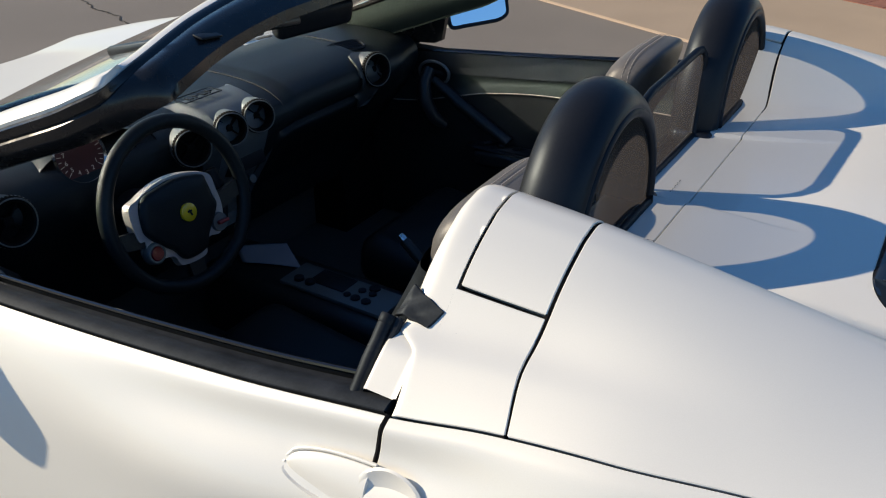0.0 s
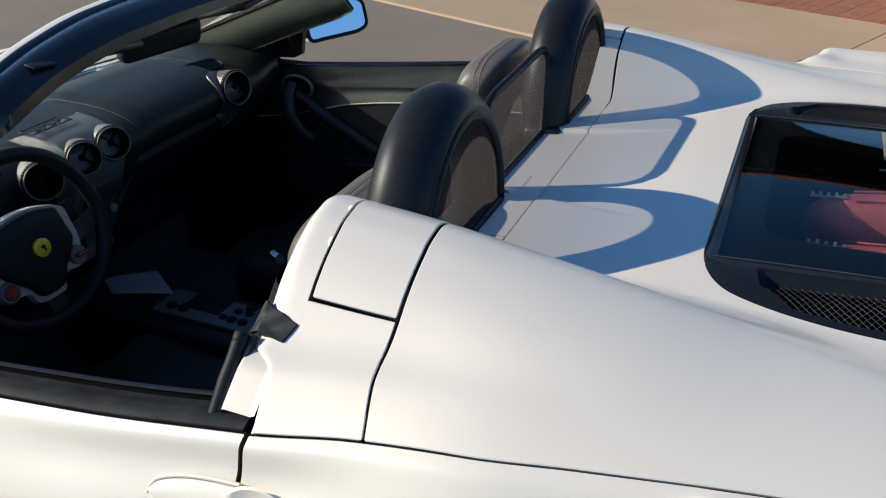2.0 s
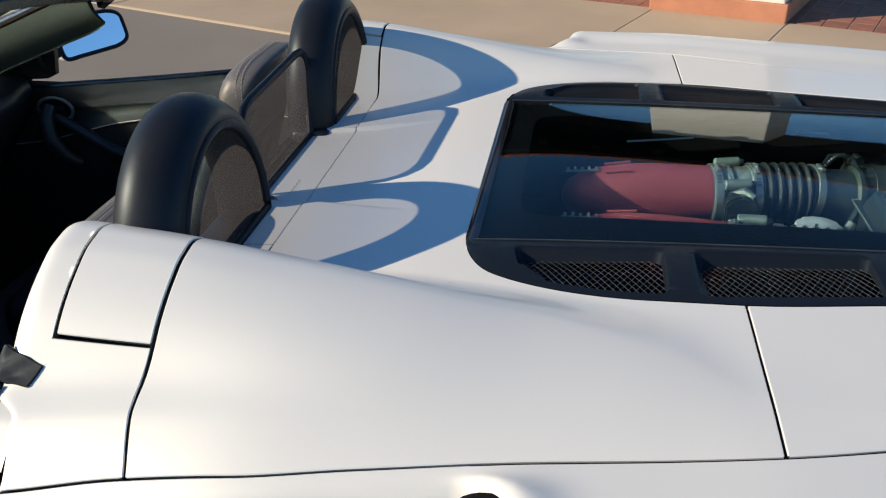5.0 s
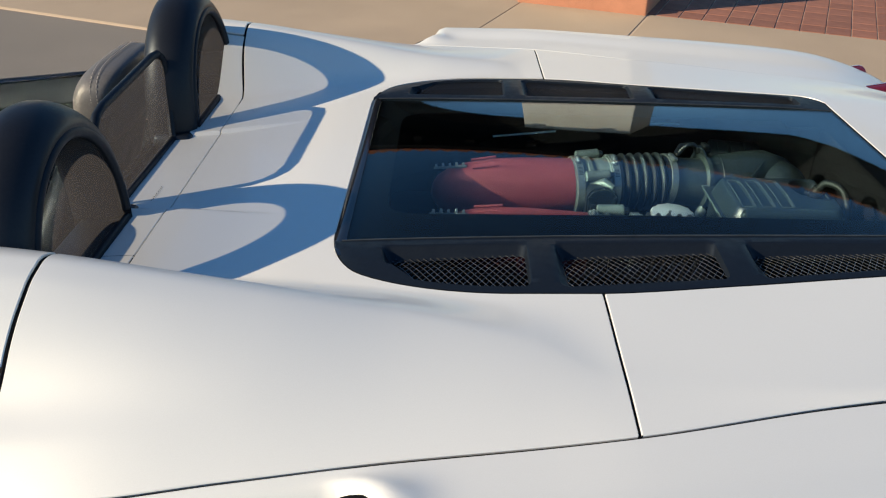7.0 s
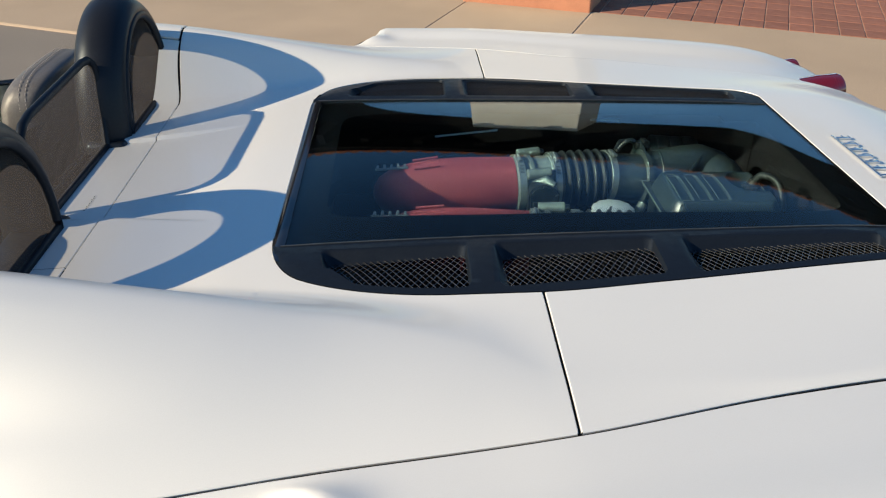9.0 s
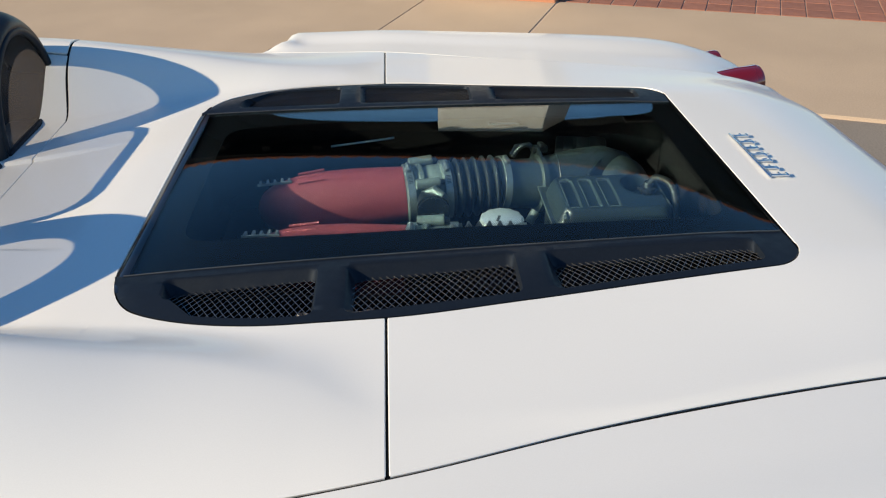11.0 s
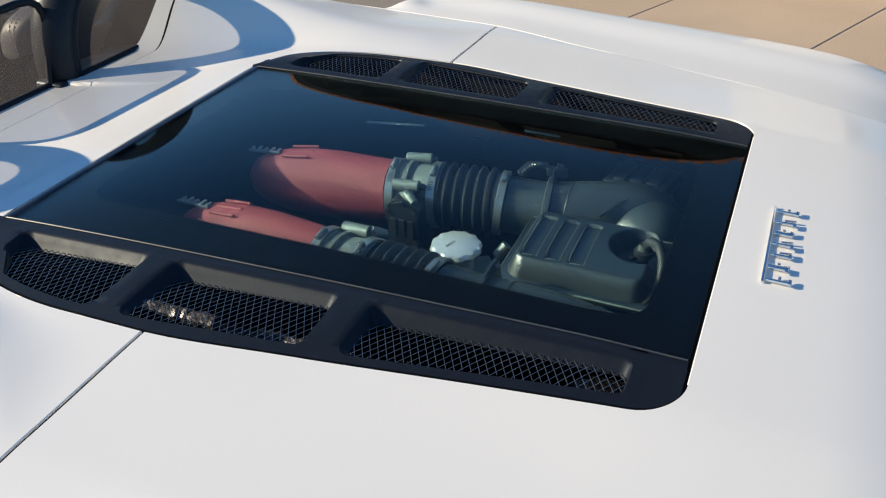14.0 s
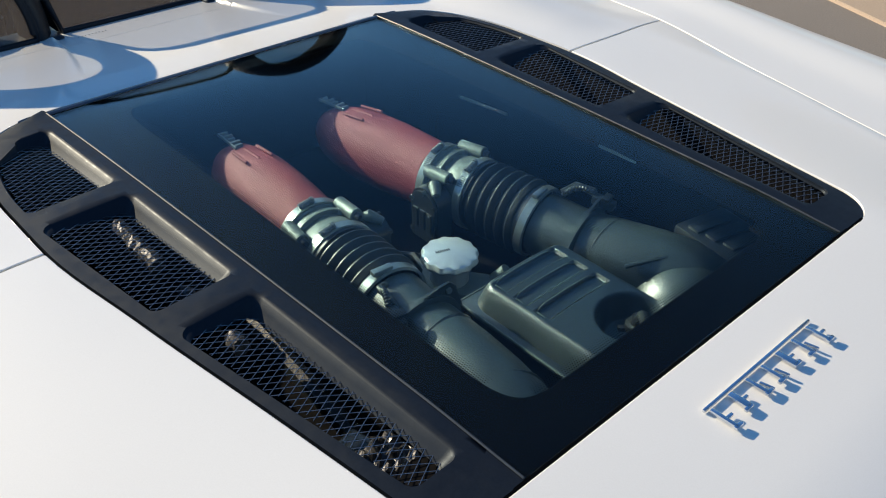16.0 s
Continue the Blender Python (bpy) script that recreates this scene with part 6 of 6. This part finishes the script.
part("spoke", bm, LEATHER, wheel_t, smooth=False)
for sy in (-1, 1):
    bm = bmesh.new()
    tube(bm, [swm @ Vector((-0.04, sy * 0.13, -0.05)), swm @ Vector((0.01, sy * 0.137, -0.045)), swm @ Vector((0.07, sy * 0.125, -0.05))], [0.012, 0.014, 0.009], 10)
    part("shift_paddle", bm, BLACK_PLASTIC, wheel_t)
bm = bmesh.new()
tube(bm, [swm @ Vector((0, 0, -0.02)), swm @ Vector((0, 0, -0.16))], 0.045, 18)
part("steering_column", bm, BLACK_PLASTIC, wheel_t)

# tunnel and switch panel
bm = bmesh.new()
box(bm, (1.05, 0.19, 0.22), Matrix.Translation((-1.08, 0.0, 0.325)), 0.03, 3)
tunnel = part("centre_tunnel", bm, LEATHER, car, "black leather centre tunnel")
bm = bmesh.new()
box(bm, (0.30, 0.10, 0.012), Matrix.Translation((-1.215, -0.002, 0.441)), 0.004)
panel = part("switch_panel", bm, SILVER, tunnel, "silver switch panel with knobs")
for k, (x, y) in enumerate(((-1.325, -0.025), (-1.292, -0.025))):
    bm = bmesh.new()
    lathe(bm, [(0.013, 0), (0.012, 0.008), (0.008, 0.010), (0, 0.010)], Matrix.Translation((x, y, 0.446)), 20)
    part("knob", bm, BLACK_PLASTIC, panel)
for x, y, r in ((-1.16, -0.022, 0.012), (-1.13, -0.022, 0.012), (-1.165, 0.012, 0.010), (-1.135, 0.012, 0.010), (-1.145, 0.035, 0.014), (-1.185, -0.02, 0.009)):
    bm = bmesh.new()
    lathe(bm, [(r, 0), (r * 0.94, 0.005), (0, 0.006)], Matrix.Translation((x, y, 0.446)), 18)
    part("knob", bm, BLACK_PLASTIC, panel)
bm = bmesh.new()
box(bm, (0.10, 0.06, 0.003), Matrix.Translation((-1.25, 0.012, 0.448)), 0.001)
part("gear_plate", bm, BLACK_PLASTIC, panel)
bm = bmesh.new()
tube(bm, [(-0.92, 0.045, 0.44), (-1.00, 0.045, 0.54), (-1.065, 0.045, 0.597)], [0.014, 0.013, 0.014], 12)
brake = part("handbrake", bm, LEATHER, tunnel, "black handbrake lever")
bm = bmesh.new()
lathe(bm, [(0.009, 0), (0.009, 0.012), (0.006, 0.016), (0, 0.017)], aim((-1.065, 0.045, 0.597), (-1.12, 0.045, 0.64)), 14)
part("release_button", bm, CHROME, brake, "chrome release button")
# white sheet toned dim and bluish: the cabin's shade is in the colour
PAPER = material("shaded_white_paper", (0.24, 0.26, 0.31), rough=0.8, vary=0.04, fine=0.03)
bm = bmesh.new()
grid(bm, lambda u, v: (lerp(lerp(-1.56, -1.464, v), lerp(-1.505, -1.365, v), u), lerp(lerp(0.005, 0.090, v), lerp(-0.030, 0.030, v), u), 0.440 + 0.012 * (1 - u) ** 2 + 0.002 * math.sin(4 * v)), 10, 10)
sheet = part("paper_sheet", bm, PAPER, None)
tagged(sheet, "white paper sheet lying on the centre tunnel", "paper")
sheet.modifiers.new("thickness", "SOLIDIFY").thickness = 0.0006

# far paler than the seat leather: sun on the headrests is put in here
HEAD_LEATHER = material("sunlit_black_leather", (0.11, 0.104, 0.10), rough=0.45, fine=0.12, bump=0.12, bump_scale=1500, vary=0.1)


# seats
def seat(s):
    st = new("seat")
    st.parent = car
    st["label"] = "black leather bucket seat with pale stitching"
    yc = s * 0.36
    ax = 0.022 if s < 0 else -0.035
    bm = bmesh.new()
    def backrest(u, v):
        a = 2 * math.pi * u
        ca, sa = math.cos(a), math.sin(a)
        z = lerp(0.42, 0.945, v)
        x = lerp(-0.86, -0.645, v) + ax
        hw = lerp(0.235, 0.175, smooth((v - 0.35) / 0.6))
        th = lerp(0.075, 0.045, v)
        return x + th * math.copysign(abs(ca) ** 0.7, ca), yc + hw * math.copysign(abs(sa) ** 0.6, sa), z + 0.0
    grid(bm, backrest, 48, 24)
    part("backrest", bm, LEATHER, st, "black leather backrest")
    bm = bmesh.new()
    def headrest(u, v):
        a, b = 2 * math.pi * u, lerp(-0.5, 0.5, v) * math.pi
        ca, sa, cb, sb = math.cos(a), math.sin(a), math.cos(b), math.sin(b)
        e = 0.55
        f = lambda q: math.copysign(abs(q) ** e, q)
        zc_ = 0.932 if s < 0 else 0.941
        return -0.645 + ax + 0.048 * f(ca) * f(cb) + 0.03 * sb, yc + 0.140 * f(sa) * f(cb) ** 1.0, zc_ + 0.086 * f(sb)
    grid(bm, headrest, 48, 24)
    hd = part("headrest", bm, HEAD_LEATHER, st, "leather headrest")
    for d in (-0.006, 0.006):
        bm = bmesh.new()
        loop_ = []
        for k in range(25):
            b = math.pi * k / 24
            f = lambda q: math.copysign(abs(q) ** 0.55, q)
            loop_.append((-0.630 + ax + d, yc + 0.139 * f(math.cos(b)), (0.935 if s < 0 else 0.944) + 0.0855 * f(math.sin(b))))
        for k in range(0, 24):
            a_, b_ = Vector(loop_[k]), Vector(loop_[k + 1])
            n_ = max(1, int((b_ - a_).length / 0.006))
            for q in range(n_):
                tube(bm, [a_.lerp(b_, q / n_), a_.lerp(b_, (q + 0.6) / n_)], 0.0008, 4)
        part("stitching", bm, STITCH, hd, "pale double stitching", smooth=False)
    bm = bmesh.new()
    box(bm, (0.50, 0.42, 0.14), Matrix.Translation((-1.05, yc, 0.40)) @ pose(0, 0, 0, 0, 6, 0), 0.05, 4)
    part("seat_cushion", bm, DASH, st, "black leather seat cushion")


seat(-1)
seat(1)
# ---- ground, pavement and building ----
bm = bmesh.new()
grid(bm, lambda u, v: (lerp(-600, 600, u), lerp(-600, 600, v), 0), 12, 12)
tagged(part("ground", bm, ASPHALT, smooth=False), "worn grey-brown asphalt car park", "asphalt", kind="structure")
CRACK = material("dark_crack_filler", (0.03, 0.027, 0.025), rough=0.95, fine=0.2)
bm = bmesh.new()
rng = random.Random(3)
p = Vector((-6.6, 3.08, 0.002))
pts_ = []
while p.x < -4.85:
    pts_.append(p.copy())
    p = p + Vector((0.035, -0.0145 + rng.uniform(-0.022, 0.022), 0))
for a, b in zip(pts_, pts_[1:]):
    w = rng.uniform(0.003, 0.009)
    d = Vector((-(b - a).y, (b - a).x, 0)).normalized() * w
    bm.faces.new([bm.verts.new(q + Vector((0, 0, 0.002))) for q in (a - d, b - d, b + d, a + d)])
tagged(part("asphalt_crack", bm, CRACK, smooth=False), "thin jagged crack across the asphalt", "crack", kind="structure")

PAVE = Matrix.Translation((-0.84, 3.86, 0)) @ pose(0, 0, 0, 0, 0, -22.6)   # x along the edge, y away from the car
bm = bmesh.new()
box(bm, (120, 40, 0.06), PAVE @ Matrix.Translation((0, 20.004, -0.0165)))
pave = tagged(part("pavement", bm, MORTAR, smooth=False), "tan concrete pavement flush with the asphalt", "pavement", kind="structure")


def slab_mesh(name, w, d, h, mat, bevel=0.006):
    bm = bmesh.new()
    box(bm, (w, d, h), Matrix.Translation((0, 0, -h / 2)), bevel, 1)
    me = bpy.data.meshes.new(name)
    bm.to_mesh(me)
    bm.free()
    me.materials.append(mat)
    return me


JOINT = 0.010
EDGES = (-18.2, -14.4, -10.7, -7.0, -3.2, 0.682, 1.662, 4.6, 7.5, 10.4, 13.4)
for k, (x0, x1) in enumerate(zip(EDGES, EDGES[1:])):
    o = new("slab", slab_mesh("slab", x1 - x0 - JOINT, 1.935 - JOINT, 0.05, CONCRETE))
    o.parent = pave
    o.matrix_world = PAVE @ Matrix.Translation(((x0 + x1) / 2, 0.9675, 0.018 + 0.002 * math.sin(3.1 * k)))
brick_me = slab_mesh("paver", 0.1605, 0.2005, 0.04, BRICK, 0.003)
rest = bmesh.new()
for j in range(0, 14):
    for i in range(-60, 60):
        x = 2.7975 + 0.167 * i
        y = 2.045 + 0.207 * j
        m = PAVE @ Matrix.Translation((x, y, 0.0185 + 0.0008 * math.sin(5.3 * i + 2.1 * j)))
        if -9 < i < 12:
            o = new("paver", brick_me)
            o.parent = pave
            o.matrix_world = m
        else:
            box(rest, (0.1605, 0.2005, 0.04), m @ Matrix.Translation((0, 0, -0.02)))
tagged(part("far_pavers", rest, BRICK, pave, smooth=False), kind="stuff")
bm = bmesh.new()
box(bm, (60, 8, 0.02), PAVE @ Matrix.Translation((0, 8.95, 0.012)))
tagged(part("arcade_floor", bm, CONCRETE, smooth=False), "plain concrete arcade floor", "floor", kind="structure")

STUCCO = material("white_stucco", (0.74, 0.71, 0.66), rough=0.92, vary=0.06, scale=3, fine=0.08, fine_scale=80, bump=0.4, bump_scale=120)
PINK = material("terracotta_plinth", (0.47, 0.20, 0.12), rough=0.85, vary=0.12, scale=6, fine=0.1, bump=0.2)
TILE = material("terracotta_roof_tile", (0.30, 0.10, 0.05), rough=0.85, vary=0.2, scale=5, fine=0.12, random_tint=0.2)
# timber taken to near-black: the shade under the eave is in its colour
TIMBER = material("shade_dark_timber", (0.007, 0.006, 0.006), rough=0.85, spec=0.1, vary=0.2, scale=6, fine=0.15)
building = thing("building", PAVE @ Vector((0, 4, 0)), "low stucco arcade with piers and terracotta tile roof", "building")


def place(x, y, z):
    return PAVE @ Matrix.Translation((x, y, z))


for x in (-13.85, -9.35, -4.35, 1.15, 12.4):
    bm = bmesh.new()
    box(bm, (0.94, 0.9, 2.55), place(x, 2.36, 1.345), 0.012)
    pier = part("pier", bm, STUCCO, building, "white stucco pier", smooth=False)
    bm = bmesh.new()
    box(bm, (1.0, 0.96, 0.15), place(x, 2.36, 0.075), 0.01)
    part("plinth", bm, PINK, pier, "terracotta-coloured plinth", smooth=False)
# unseen dark panel, added so the glass reflects this bay as shade
bm = bmesh.new()
box(bm, (6.6, 0.4, 2.56), place(8.6, 2.5, 1.33), 0.01)
part("timber_screen", bm, TIMBER, building, "added dark panel standing for shade between two piers", smooth=False)
bm = bmesh.new()
box(bm, (34, 0.98, 0.36), place(0, 2.36, 2.78), 0.01)
part("beam", bm, TIMBER, building, "dark timber beam", smooth=False)
bm = bmesh.new()
box(bm, (34, 2.3, 0.06), place(0, 2.46, 2.97))
for k in range(56):
    box(bm, (0.10, 1.1, 0.14), place(-16.5 + 0.6 * k, 1.95, 2.90))
part("eave", bm, TIMBER, building, "dark timber eave with rafter ends", smooth=False)
bm = bmesh.new()
grid(bm, lambda u, v: tuple(PAVE @ Vector((lerp(-17, 17, u), lerp(1.35, 3.6, v), 3.005 + 0.27 * (1 - abs(2 * v - 1))))), 2, 2)
roof = part("roof", bm, TILE, building, "terracotta tile roof", smooth=False)
bm = bmesh.new()
for k in range(200):
    x = -16.9 + 0.17 * k
    for j in range(3):
        y0 = 1.28 + 0.36 * j
        z0 = 3.007 + 0.225 * (y0 - 1.35)
        ring_a, ring_b = [], []
        for q in range(7):
            a = math.pi * q / 6
            ring_a.append(bm.verts.new(PAVE @ Vector((x + 0.078 * math.cos(a), y0, z0 + 0.045 * math.sin(a)))))
            ring_b.append(bm.verts.new(PAVE @ Vector((x + 0.066 * math.cos(a), y0 + 0.42, z0 + 0.09 + 0.04 * math.sin(a)))))
        for q in range(6):
            bm.faces.new((ring_a[q], ring_a[q + 1], ring_b[q + 1], ring_b[q]))
        bm.faces.new(ring_a)
tagged(part("eave_tiles", bm, TILE, roof), kind="stuff")
